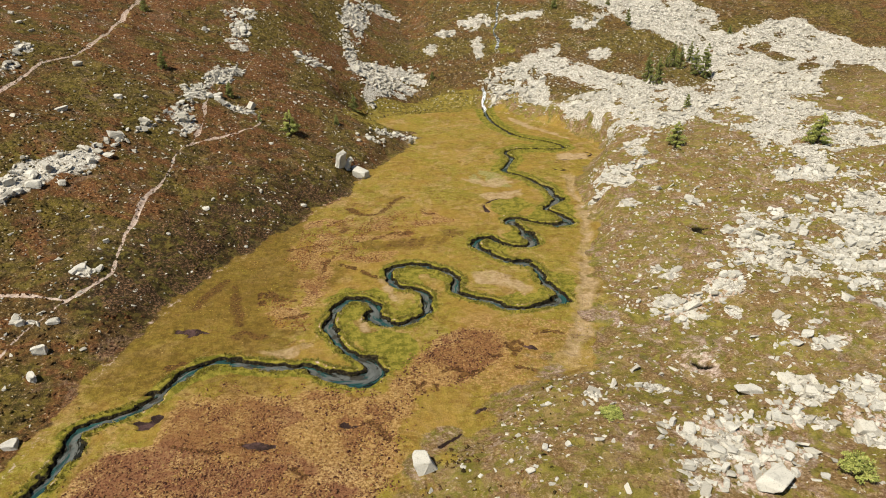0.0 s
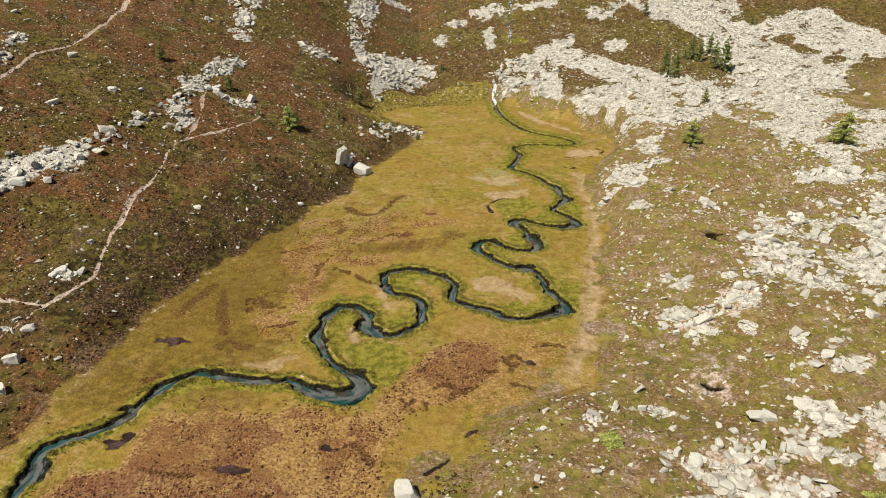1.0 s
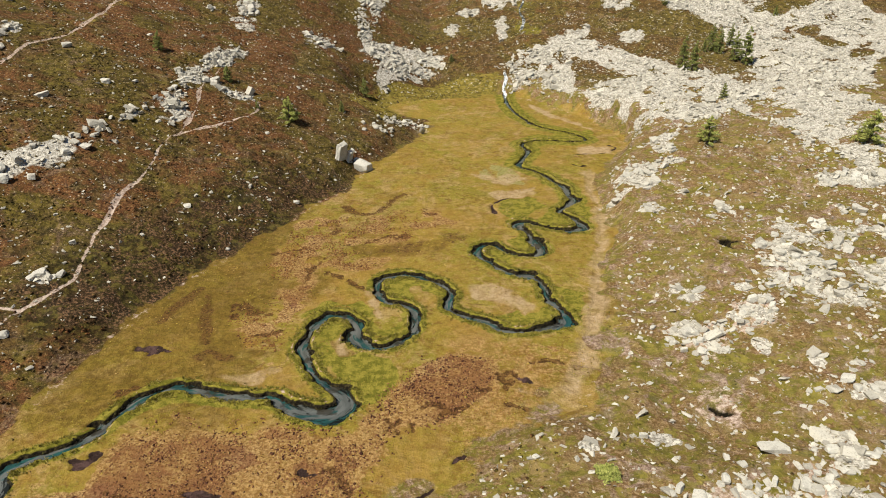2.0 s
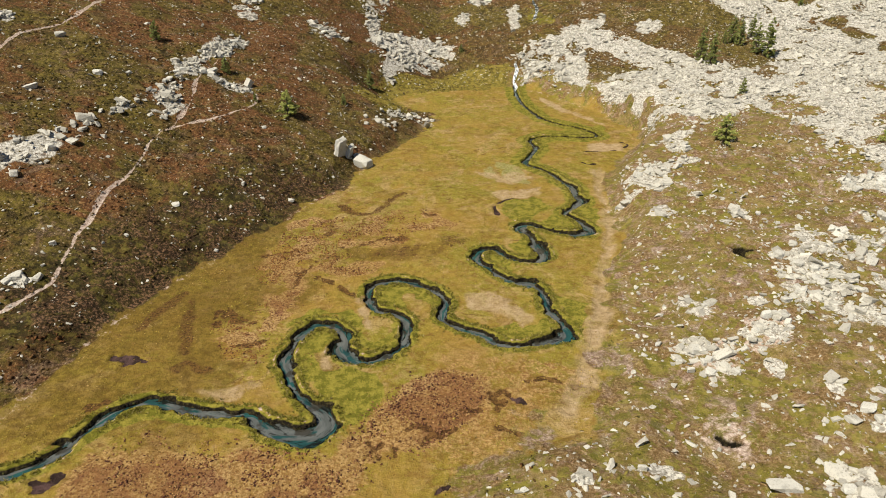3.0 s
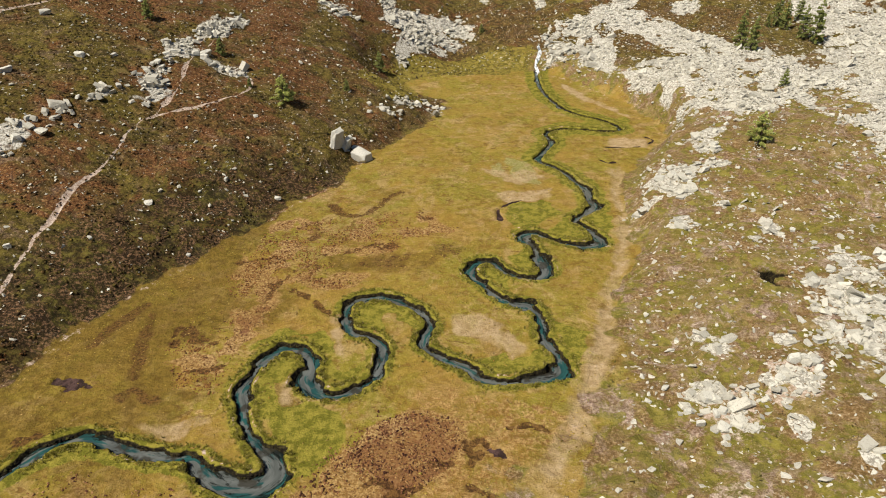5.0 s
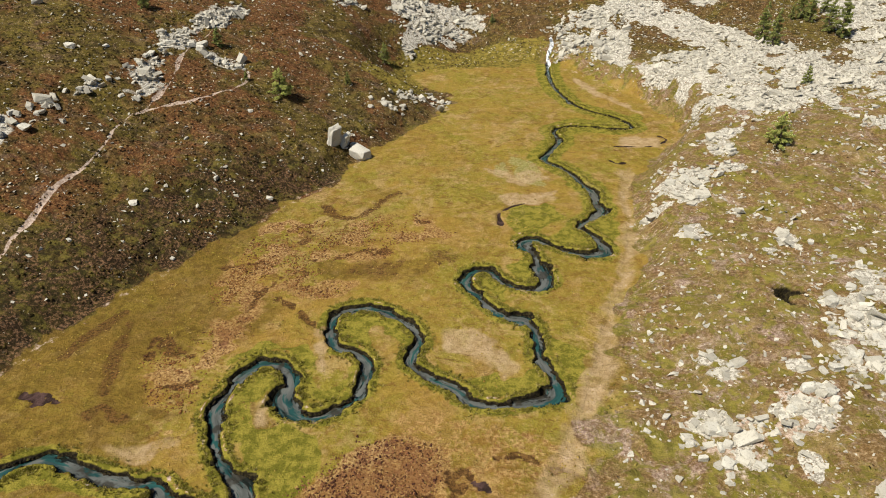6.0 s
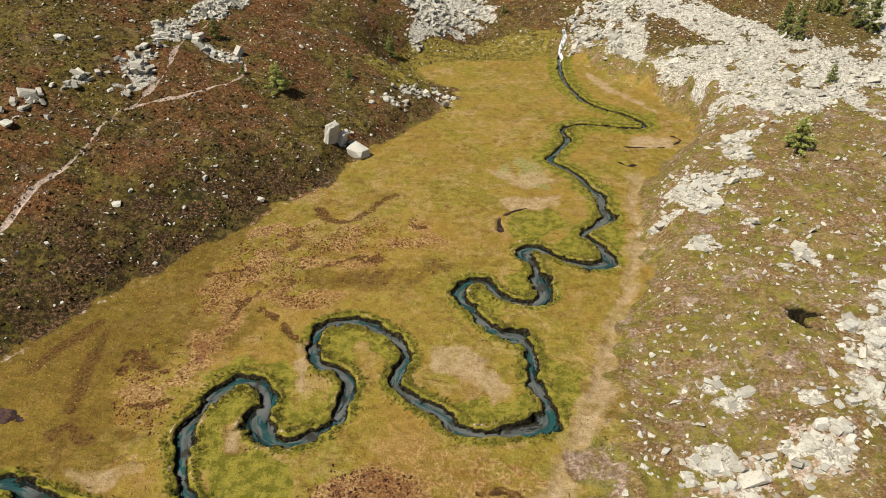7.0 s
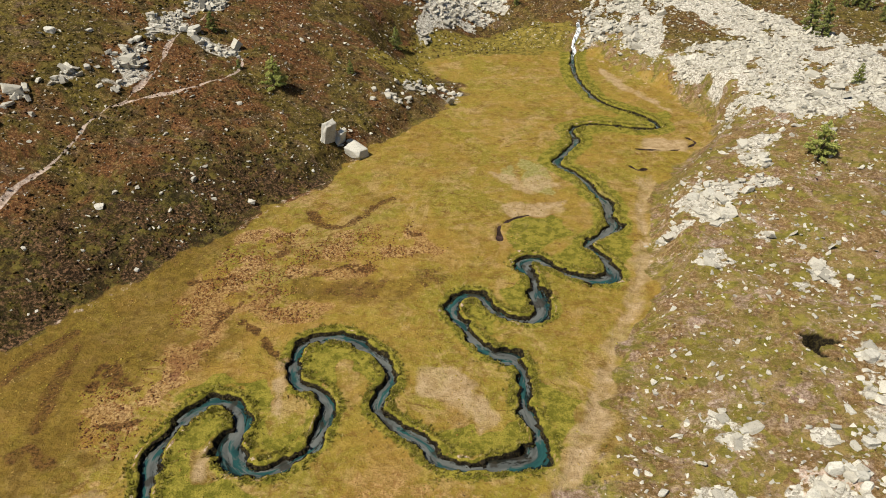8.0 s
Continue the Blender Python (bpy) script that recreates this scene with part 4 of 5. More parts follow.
# ---- the ground, one sheet ----
def build_ground():
    x, y = np.meshgrid(GX, GY)
    flat_x, flat_y = x.ravel(), y.ravel()
    d = outside(flat_x, flat_y, BOG_LINE)
    z = land(flat_x, flat_y, d)
    off = stream_offset().ravel()
    notch = (fuzz(flat_x, flat_y, 1.1, 22) - 0.5) * 0.72 + (fuzz(flat_x, flat_y, 0.45, 23) - 0.5) * 0.44 - 0.45 * ramp(fuzz(flat_x, flat_y, 1.7, 24), 0.72, 0.86)
    off_rag = off + np.minimum(notch, 0.13) * (1 - 0.4 * ramp(flat_y, 95, 125)) + 0.06 * ramp(flat_y, 95, 130)
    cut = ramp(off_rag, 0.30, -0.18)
    lip = np.exp(-((off_rag - 0.45) / 0.30) ** 2) * 0.10
    z = z + (-0.95 - z) * cut ** (1.5 - 0.7 * ramp(flat_y, 90, 108)) * (d < 0.5) + lip * (d < 0.5)
    peat = peat_cover(flat_x, flat_y)
    scree = np.maximum(scree_cover(flat_x, flat_y), 0.75 * raft_cover(flat_x, flat_y))
    holes = hole_cover(flat_x, flat_y)
    cracks = crack_cover(flat_x, flat_y)
    z = z - 0.30 * peat - 2.4 * holes - 0.10 * cracks
    peat = np.maximum(peat, holes)
    bare = np.zeros(len(z))
    for line, w in ((TRAIL, 0.18), (FORK, 0.16), (HIGH, 0.28), (SIDE, 0.12), (LOOP, 0.12), (RIM, 0.5)):
        t = near(flat_x, flat_y, flow(line), 4)
        t = t + (fuzz3(flat_x, flat_y, 3.2, 41) - 0.66) * 1.0 if line is RIM else t + (fuzz3(flat_x, flat_y, 2.2, 41) - 0.5) * 0.34 - 0.34 * (ramp(fuzz(flat_x, flat_y, 4.5, 42), 0.45, 0.9) - 0.30)
        bare = np.maximum(bare, ramp(t, w + (0.9 if line is RIM else 0.30), w - 0.25) * (0.26 if line is RIM else 1.0))
        z = z - 0.10 * ramp(t, w + 0.2, w - 0.3)
    bare = np.maximum(bare, 0.50 * np.exp(-(((flat_x - 28.9) / 1.5) ** 2 + ((flat_y - 55.6) / 1.4) ** 2)))
    for px, py, r in PALE:
        bare = np.maximum(bare, 0.22 * np.exp(-((flat_x - px) ** 2 + (flat_y - py) ** 2) / r**2))
    straw = 0.30 * ramp(flat_x, 0, 8) * ramp(fuzz3(flat_x, flat_y, 6, 202), 0.42, 0.60) * (d < 0)
    straw = np.maximum(straw, 0.66 * ramp(near(flat_x, flat_y, flow(RIM), 5) + (fuzz3(flat_x, flat_y, 3.0, 145) - 0.5) * 2.6, 2.2, 0.2))
    for k, shape in enumerate(STRAW):
        straw = np.maximum(straw, 0.74 * within(flat_x, flat_y, shape, 1.4, 150 + k))
    bare = np.maximum(bare, 0.46 * np.exp(-((off_rag - 0.42) / 0.13) ** 2) * ramp(fuzz3(flat_x, flat_y, 2.2, 148), 0.44, 0.60) * (d < 0))
    bare = np.maximum(bare, 0.40 * np.exp(-((d + 0.2) / 0.5) ** 2) * ramp(flat_x, -8, -14) * ramp(fuzz3(flat_x, flat_y, 3.5, 149), 0.46, 0.60))
    bare = np.maximum(bare, 0.42 * within(flat_x, flat_y, DUSTY, 1.2, 147))
    bare = np.maximum(bare, 0.32 * within(flat_x, flat_y, TRODDEN, 2.0, 146))
    bare = np.maximum(bare, 0.44 * heaved_cover(flat_x, flat_y))
    bare = np.maximum(bare, 0.30 * clusters(flat_x, flat_y) * ramp(flat_x, 5, 15) * (d > 1))
    bare = np.maximum(bare, 0.36 * np.exp(-((d + 0.3) / 1.1) ** 2) * ramp(fuzz3(flat_x, flat_y, 5, 62), 0.35, 0.6))
    bare = np.maximum(bare, 0.32 * ramp(fuzz3(flat_x, flat_y, 6, 63), 0.58, 0.75) * ramp(flat_x, 15, 25) * (d > 0))
    vague = 1 + 2.0 * ramp(flat_x, -8, 4) * ramp(flat_y, 82, 66) + 1.0 * ramp(flat_y, 130, 140)
    meadow = np.clip(0.5 - (d + (fuzz3(flat_x, flat_y, 3.5, 72) - 0.5) * 3.6 * vague) / (4 * vague), 0, 1)
    wet = np.maximum.reduce([ramp(off, 1.7 + 1.6 * ramp(flat_y, 92, 110), 0.2) * (0.80 + 0.4 * ramp(flat_y, 95, 115)), *(0.80 * within(flat_x, flat_y, shape, 1.1, 160 + k) for k, shape in enumerate(LUSH))])
    cover = np.stack([meadow, wet * (1 - 0.9 * ramp(np.maximum(bare, straw), 0.2, 0.5)) * (d < 1), scree, np.zeros(len(z))], 1)
    stands = np.maximum(within(flat_x, flat_y, RUST_LOW, 1.6, 66), within(flat_x, flat_y, RUST_HIGH, 1.8, 68))
    cover[:, 3] = np.clip(0.42 * ramp(fuzz3(flat_x, flat_y, 2.6, 203), 0.50, 0.62) * ramp(flat_x, 2, -6) * ramp(flat_y, 112, 104) + 0.62 * within(flat_x, flat_y, SEDGE, 2.0, 64) + 0.35 * within(flat_x, flat_y, DARK_SEDGE, 2.5, 67)
                          + 0.40 * within(flat_x, flat_y, RED_PATCH, 1.5, 65) + 0.50 * within(flat_x, flat_y, FEN, 2.5, 73) + 0.74 * rusty_drifts(flat_x, flat_y) * stands, 0, 1) * ramp(off, 0.8, 2.2)
    for k, shape in enumerate(GRASSY):
        cover[:, 0] = np.maximum(cover[:, 0], (0.48 if k else 0.44) * within(flat_x, flat_y, shape, 3.0, 120 + k))
        if k:
            cover[:, 1] = np.maximum(cover[:, 1], (0.60 if k == 1 else 0.30) * within(flat_x, flat_y, shape, 2.0, 120 + k))
    # belt beside the bog: darker shrubs and painted slope shade in one mask
    berry_shade = ramp(d, 16, 3) * ramp(flat_x, 0, -8) * ramp(flat_y, 118, 100) * ramp(flat_y, 60, 74) * (d > 0) * (0.55 + 0.55 * fuzz3(flat_x, flat_y, 9, 130))
    rust = np.clip(ramp(flat_x, 10, -20) * (0.35 + 0.9 * (fuzz3(flat_x, flat_y, 22, 71) - 0.3)) + 0.5 * ramp(flat_y, 120, 150) * ramp(flat_x, 20, -10), 0, 1)
    dry = ramp(flat_x + 12 * (fuzz3(flat_x, flat_y, 14, 204) - 0.5), -14, 8) * (1 - 0.42 * ramp(flat_y, 86, 112) - 0.30 * ramp(flat_y, 120, 165))
    dry = np.maximum(dry, 0.9 * ramp(flat_x, 15, 25) * ramp(d, 9, 3))
    worn = np.stack([bare, peat, rust, dry], 1)
    olive = np.clip((0.55 + 0.6 * (fuzz3(flat_x, flat_y, 5, 180) - 0.4)) * np.maximum(within(flat_x, flat_y, OLIVE_WET, 4.0, 181), ramp(flat_x, -6, -16) * ramp(flat_y, 50, 60)) + 0.5 * within(flat_x, flat_y, GREY_WET, 2.5, 182), 0, 1) * (d < 1) * (1 - 0.75 * stands)
    apron = within(flat_x, flat_y, APRON, 4.0, 183)
    tone = np.stack([olive, apron, ramp(fuzz3(flat_x, flat_y, 11, 184), 0.42, 0.62) * (d < 1), straw], 1)
    n, m = len(GY), len(GX)
    i = (np.arange(n - 1)[:, None] * m + np.arange(m - 1)).ravel()
    ob = mesh_object("ground", np.stack([flat_x, flat_y, z], 1), np.stack([i, i + 1, i + m + 1, i + m], 1), GROUND)
    # holes join the bank channel, so their inner shade is coloured in
    for key, values in (("cover", cover), ("worn", worn), ("tone", tone), ("bed", np.stack([np.maximum(cut * (d < 0.5), holes), seam_cover(flat_x, flat_y), berry_shade, np.maximum.reduce([within(flat_x, flat_y, shape, 1.5, 140) for shape in SEEPS])], 1))):
        layer = ob.data.attributes.new(key, "FLOAT_COLOR", "POINT")
        layer.data.foreach_set("color", values.astype(np.float32).ravel())
    return tagged(ob, "ochre bog between heather slopes and pale scree, mountain valley floor", "ground", kind="structure"), z.reshape(n, m)


ground, HEIGHTS = build_ground()


def on_ground(x, y):
    """The height of the finished ground, by its own grid."""
    x, y = np.asarray(x, float), np.asarray(y, float)
    i, j = np.clip(np.searchsorted(GX, x) - 1, 0, len(GX) - 2), np.clip(np.searchsorted(GY, y) - 1, 0, len(GY) - 2)
    u, v = (x - GX[i]) / (GX[i + 1] - GX[i]), (y - GY[j]) / (GY[j + 1] - GY[j])
    h = HEIGHTS
    return (h[j, i] * (1 - u) + h[j, i + 1] * u) * (1 - v) + (h[j + 1, i] * (1 - u) + h[j + 1, i + 1] * u) * v


def ribbon(name, line, half, material, lift, level=None, across=5):
    """A strip of water along a line, at one level or draped on the ground."""
    p = np.asarray(line, float)
    t = np.gradient(p, axis=0)
    t /= np.linalg.norm(t, axis=1)[:, None] + 1e-9
    side = np.stack([-t[:, 1], t[:, 0]], 1)
    u = np.linspace(-1, 1, across)
    q = p[:, None] + side[:, None] * (u[None, :, None] * np.asarray(half)[:, None, None])
    z = np.full(q.shape[:2], level, float) if level is not None else on_ground(q[..., 0], q[..., 1]) + lift * (1 - u[None] ** 2 * 0.8)
    v = np.concatenate([q, z[..., None]], 2).reshape(-1, 3)
    i = (np.arange(len(p) - 1)[:, None] * across + np.arange(across - 1)).ravel()
    ob = mesh_object(name, v, np.stack([i, i + across, i + across + 1, i + 1], 1), material)
    way = np.concatenate([[0], np.cumsum(np.linalg.norm(np.diff(p, axis=0), axis=1))])
    bend = np.convolve(np.gradient(np.unwrap(np.arctan2(t[:, 1], t[:, 0])), way + 1e-6 * np.arange(len(p))), np.ones(7) / 7, "same")
    flat = np.ones((len(p), across))
    shore = np.stack([flat * np.abs(u), flat * way[:, None] * 0.45, flat * u * np.asarray(half)[:, None] * 1.8, -u[None] * np.clip(bend * 2.2, -1, 1)[:, None]], 2).astype(np.float32)
    ob.data.attributes.new("shore", "FLOAT_COLOR", "POINT").data.foreach_set("color", shore.ravel())
    return ob


water = ribbon("stream", STREAM, half_width(STREAM) + 0.45, WATER, 0, level=-0.36, across=9)
tagged(water, "clear teal meandering stream in a cut bed through the bog", "stream", kind="structure")

# ---- stones ----
def hull(seed, points=11, box=(1.0, 0.8, 0.6), chip=0.5):
    """An angular block: a skewed box with some of its corners broken off."""
    rng = random.Random(seed)
    bm = bmesh.new()
    lean = (rng.uniform(-0.25, 0.25), rng.uniform(-0.25, 0.25))
    for sx in (-1, 1):
        for sy in (-1, 1):
            for sz in (-1, 1):
                c = [sx * rng.uniform(0.5, 1.0), sy * rng.uniform(0.5, 1.0), sz * rng.uniform(0.5, 1.0)]
                corners = [c]
                if rng.random() < chip:
                    corners = [[v * (1 - (rng.uniform(0.25, 0.8) if k == i else 0)) for k, v in enumerate(c)] for i in range(3)]
                for q in corners:
                    bm.verts.new(((q[0] + lean[0] * q[2]) * box[0] / 2, (q[1] + lean[1] * q[2]) * box[1] / 2, q[2] * box[2] / 2))
    for _ in range(max(0, points - 11)):
        v = Vector((rng.gauss(0, 1), rng.gauss(0, 1), rng.gauss(0, 1))).normalized()
        bm.verts.new((v.x * box[0] * 0.56, v.y * box[1] * 0.56, v.z * box[2] * 0.56))
    res = bmesh.ops.convex_hull(bm, input=bm.verts[:])
    gone = [g for g in res["geom_interior"] if isinstance(g, bmesh.types.BMVert)]
    bmesh.ops.delete(bm, geom=gone, context="VERTS")
    bmesh.ops.triangulate(bm, faces=bm.faces[:])
    return bm


def pebble(seed, points, box):
    """A rounded lump: the hull of points on a ball."""
    rng = random.Random(seed)
    bm = bmesh.new()
    for _ in range(points):
        v = Vector((rng.gauss(0, 1), rng.gauss(0, 1), rng.gauss(0, 1))).normalized()
        bm.verts.new((v.x * box[0] / 2, v.y * box[1] / 2, v.z * box[2] / 2))
    bmesh.ops.convex_hull(bm, input=bm.verts[:])
    bmesh.ops.triangulate(bm, faces=bm.faces[:])
    return bm


def arrays(bm):
    bm.verts.ensure_lookup_table()
    bm.verts.index_update()
    v = np.array([tuple(p.co) for p in bm.verts])
    f = np.array([[p.index for p in t.verts] for t in bm.faces])
    bm.free()
    return v, f


def turned(rng, n, tilt):
    """n rotation matrices: any turn about z, a lean of up to tilt."""
    a, b, c = rng.uniform(0, 2 * np.pi, n), rng.normal(0, tilt, n), rng.normal(0, tilt, n)
    ca, sa, cb, sb, cc, sc = np.cos(a), np.sin(a), np.cos(b), np.sin(b), np.cos(c), np.sin(c)
    r = np.empty((n, 3, 3))
    r[:, 0], r[:, 1] = np.stack([ca * cc, ca * sc * sb - sa * cb, ca * sc * cb + sa * sb], 1), np.stack([sa * cc, sa * sc * sb + ca * cb, sa * sc * cb - ca * sb], 1)
    r[:, 2] = np.stack([-sc, cc * sb, cc * cb], 1)
    return r


def scatter(name, shapes, x, y, size, material, rng, tilt=0.35, sink=0.12, flat=(0.7, 1.0), smooth=False):
    """One mesh of many pieces: each a shape, turned, scaled and set on the ground."""
    vs, fs, base = [], [], 0
    pick = rng.integers(0, len(shapes), len(x))
    z = on_ground(x, y)
    for k, (v, f) in enumerate(shapes):
        m = np.where(pick == k)[0]
        if not len(m):
            continue
        s = size[m][:, None] * np.stack([rng.uniform(0.8, 1.25, len(m)), rng.uniform(0.7, 1.1, len(m)), rng.uniform(*flat, len(m))], 1)
        q = np.einsum("nij,nkj->nki", turned(rng, len(m), tilt), v[None] * s[:, None])
        low = q[..., 2].min(1)
        q += np.stack([x[m], y[m], z[m] - low - sink * size[m]], 1)[:, None]
        vs.append(q.reshape(-1, 3))
        fs.append((f[None] + base + (np.arange(len(m)) * len(v))[:, None, None]).reshape(-1, f.shape[1]))
        base += len(m) * len(v)
    return mesh_object(name, np.concatenate(vs), np.concatenate(fs), material, smooth)


BLOCKS = [arrays(hull(s, 11, (1, random.Random(s).uniform(0.55, 0.95), random.Random(s + 50).uniform(0.30, 0.75)), 0.22)) for s in range(18)]
SMALL_BLOCKS = [arrays(pebble(s + 60, 9, (1, random.Random(s).uniform(0.5, 0.9), random.Random(s + 50).uniform(0.35, 0.7)))) for s in range(16)]


def sown(rng, n, lo, hi, chance):
    """Random places in a box, kept by a chance from 0 to 1."""
    x, y = rng.uniform(lo[0], hi[0], n), rng.uniform(lo[1], hi[1], n)
    keep = rng.uniform(0, 1, n) < chance(x, y) * (np.maximum(peat_cover(x, y), spots(x, y, WIDE_HOLES, 57)) < 0.1)
    return x[keep], y[keep]


def dry_land(x, y):
    return outside(x, y, BOG_LINE)


def clumpy(x, y, size, seed, low, high):
    return ramp(fuzz3(x, y, size, seed), low, high)


rng = np.random.default_rng(5)
sx, sy = sown(rng, 130000, (20, 58), (118, 215), lambda x, y: scree_cover(x, y) ** 1.3 * (0.30 + 0.70 * clumpy(x, y, 5, 81, 0.35, 0.6)))
tagged(scatter("scree_stones", BLOCKS, sx, sy, np.clip(rng.lognormal(-0.80, 0.42, len(sx)), 0.18, 1.8), STONE, rng, 0.28, 0.2, (0.55, 0.85)), "pale angular scree blocks covering the slope", "scree", kind="stuff")
sx, sy = sown(rng, 75000, (-75, 78), (32, 215), lambda x, y: scree_cover(x, y) ** 1.3 * (x < 34) * (0.25 + 0.75 * clumpy(x, y, 3.5, 80, 0.38, 0.58)))
tagged(scatter("scree_stones", BLOCKS, sx, sy, np.clip(rng.lognormal(-0.55, 0.45, len(sx)), 0.2, 2.0), STONE, rng, 0.4), "pale angular blocks in stripes down the heather slope", "scree", kind="stuff")


def stony(x, y):
    d = dry_land(x, y)
    right = ramp(x, 6, 18)
    return (d > 1.2) * (0.10 - 0.02 * right + 0.22 * ramp(y, 120, 150) * ramp(x, -5, 15) * ramp(fuzz3(x, y, 5, 91), 0.45, 0.62) + 0.17 * ramp(fuzz3(x, y, 7, 98), 0.42, 0.7) + (0.10 + 0.32 * right) * clusters(x, y)) * (0.75 + 0.25 * right)


sx, sy = sown(rng, 150000, (-80, 32), (110, 225), stony)
tagged(scatter("field_stones", SMALL_BLOCKS, sx, sy, np.clip(rng.lognormal(-1.25, 0.5, len(sx)), 0.10, 1.1), STONE, rng, 0.25, 0.28, (0.45, 0.85)), "pale stones strewn over heather and turf", "stones", kind="stuff")
sx, sy = sown(rng, 42000, (8, 32), (70, 110), lambda x, y: (dry_land(x, y) > 1.5) * (0.05 + clusters(x, y) ** 1.5 * 0.16))
tagged(scatter("frost_heaved_blocks", BLOCKS, sx, sy, np.clip(rng.lognormal(-1.0, 0.45, len(sx)), 0.15, 1.2), STONE, rng, 0.25, 0.3, (0.4, 0.75)), "clusters of pale angular blocks heaved up through the turf", "stones", kind="stuff")

sx, sy = sown(rng, 22000, (20, 36), (46, 96), lambda x, y: heaved_cover(x, y) * (0.05 + 0.32 * clumpy(x, y, 2.2, 99, 0.45, 0.62)))
tagged(scatter("frost_heaved_blocks", BLOCKS, sx, sy, np.clip(rng.lognormal(-0.95, 0.45, len(sx)), 0.2, 1.2), STONE, rng, 0.35, 0.2, (0.5, 0.9)), "heaps of pale angular blocks with dark gaps", "stones", kind="stuff")

# single stones standing out of heather and turf
def slope_stones(x, y):
    right = ramp(x - 0.1 * (y - 100), 18, 28)
    return (dry_land(x, y) > 1.5) * (0.06 + 0.05 * right + (0.34 + 0.2 * right) * clumpy(x, y, 6, 200, 0.44, 0.62) + 0.40 * clumpy(x, y, 2.5, 201, 0.58, 0.68))


sx, sy = sown(rng, 26000, (-78, 40), (75, 215), slope_stones)
tagged(scatter("slope_stones", SMALL_BLOCKS, sx, sy, np.clip(rng.lognormal(-0.92, 0.45, len(sx)), 0.2, 1.2), STONE, rng, 0.3, 0.10, (0.45, 0.9)), "pale weathered stones standing out of heather and turf", "stones", kind="stuff")

# rafts of blocks lying close together
px, py, ps = [], [], []
for cx, cy, a, b in RAFTS + FAR_RAFTS + BACK_RAFTS:
    qx, qy = rng.uniform(cx - 1.5 * a, cx + 1.5 * a, int(26 * a * b)), rng.uniform(cy - 1.5 * b, cy + 1.5 * b, int(26 * a * b))
    qs = np.clip(rng.lognormal(-0.52, 0.5, len(qx)), 0.2, 1.7)
    keep = rng.uniform(0, 1, len(qx)) < raft_cover(qx, qy) * (hole_cover(qx, qy) < 0.1)
    px.append(qx[keep]), py.append(qy[keep]), ps.append(qs[keep])
tagged(scatter("raft_blocks", BLOCKS, np.concatenate(px), np.concatenate(py), np.concatenate(ps), STONE, rng, 0.22, 0.22, (0.45, 0.8)), "rafts of pale angular blocks packed on the turf", "stones", kind="stuff")

# ---- boulders that stand out ----
def part(name, bm, material, parent, label=""):
    me = bpy.data.meshes.new(name)
    bm.to_mesh(me)
    bm.free()
    me.materials.append(material)
    ob = new(name, me)
    if parent is not None:
        ob.parent = parent
    return tagged(ob, label)


def block(seed, points, box, bevel=0.05):
    """A large rock: an angular hull with worn edges and chipped faces."""
    bm = hull(seed, points, box)
    bmesh.ops.dissolve_limit(bm, angle_limit=radians(14), verts=bm.verts[:], edges=bm.edges[:])
    bmesh.ops.bevel(bm, geom=bm.edges[:], offset=bevel, segments=1, affect="EDGES", clamp_overlap=True)
    bmesh.ops.triangulate(bm, faces=bm.faces[:])
    bmesh.ops.subdivide_edges(bm, edges=[e for e in bm.edges if e.calc_length() > 0.3], cuts=1)
    rng = random.Random(seed + 900)
    for v in bm.verts:
        v.co += Vector((rng.uniform(-1, 1), rng.uniform(-1, 1), rng.uniform(-1, 1))) * 0.022
    bmesh.ops.triangulate(bm, faces=bm.faces[:])
    low = min(v.co.z for v in bm.verts)
    for v in bm.verts:
        v.co.z -= low
    return bm


BOULDER_MESHES = []
for k in range(12):
    r = random.Random(k + 300)
    me = bpy.data.meshes.new("boulder")
    shape = block(k + 40, 13, (1.0, r.uniform(0.6, 0.95), r.uniform(0.45, 0.8)))
    shape.to_mesh(me)
    shape.free()
    me.materials.append(BOULDER)
    BOULDER_MESHES.append(me)


def boulder(x, y, size, rng, label, group, tall=1.0):
    ob = new("boulder", rng.choice(BOULDER_MESHES))
    z = float(on_ground(x, y)) - 0.12 * size
    ob.matrix_basis = pose(x, y, z, rng.uniform(-8, 8), rng.uniform(-8, 8), rng.uniform(0, 360)) @ Matrix.Diagonal((size, size * rng.uniform(0.8, 1.1), size * tall * rng.uniform(0.75, 1.05), 1))
    return tagged(ob, label, "boulder", group)


SLOPE_ROCKS = [(-35.2, 57.9, 1.9), (-35.7, 61.6, 2.1), (-39.0, 64.9, 1.5), (-36.3, 66.1, 1.7), (-37.0, 74.0, 1.3), (-36.5, 75.0, 1.8), (-35.2, 74.9, 1.1), (-34.7, 75.5, 1.6), (-36.2, 72.7, 0.7), (-35.7, 81.2, 1.1), (-20.5, 100.9, 1.2), (-26.6, 92.8, 1.3), (-14.5, 101.5, 1.4), (-29.6, 85.0, 0.9), (-20.7, 87.6, 0.8), (-49.7, 108.1, 2.4), (-40.4, 161.5, 2.4), (-9.9, 109.5, 0.7), (-44.1, 116.0, 1.8), (-44.7, 138.0, 1.6), (-53.2, 125.2, 2.2), (-40.9, 119.1, 1.2), (-33.3, 49.3, 1.7), (-20.8, 115.8, 0.9), (-39.1, 85.1, 0.7), (-44.3, 84.3, 0.8), (-53.2, 112.7, 1.0), (-22.6, 97.6, 0.7)]
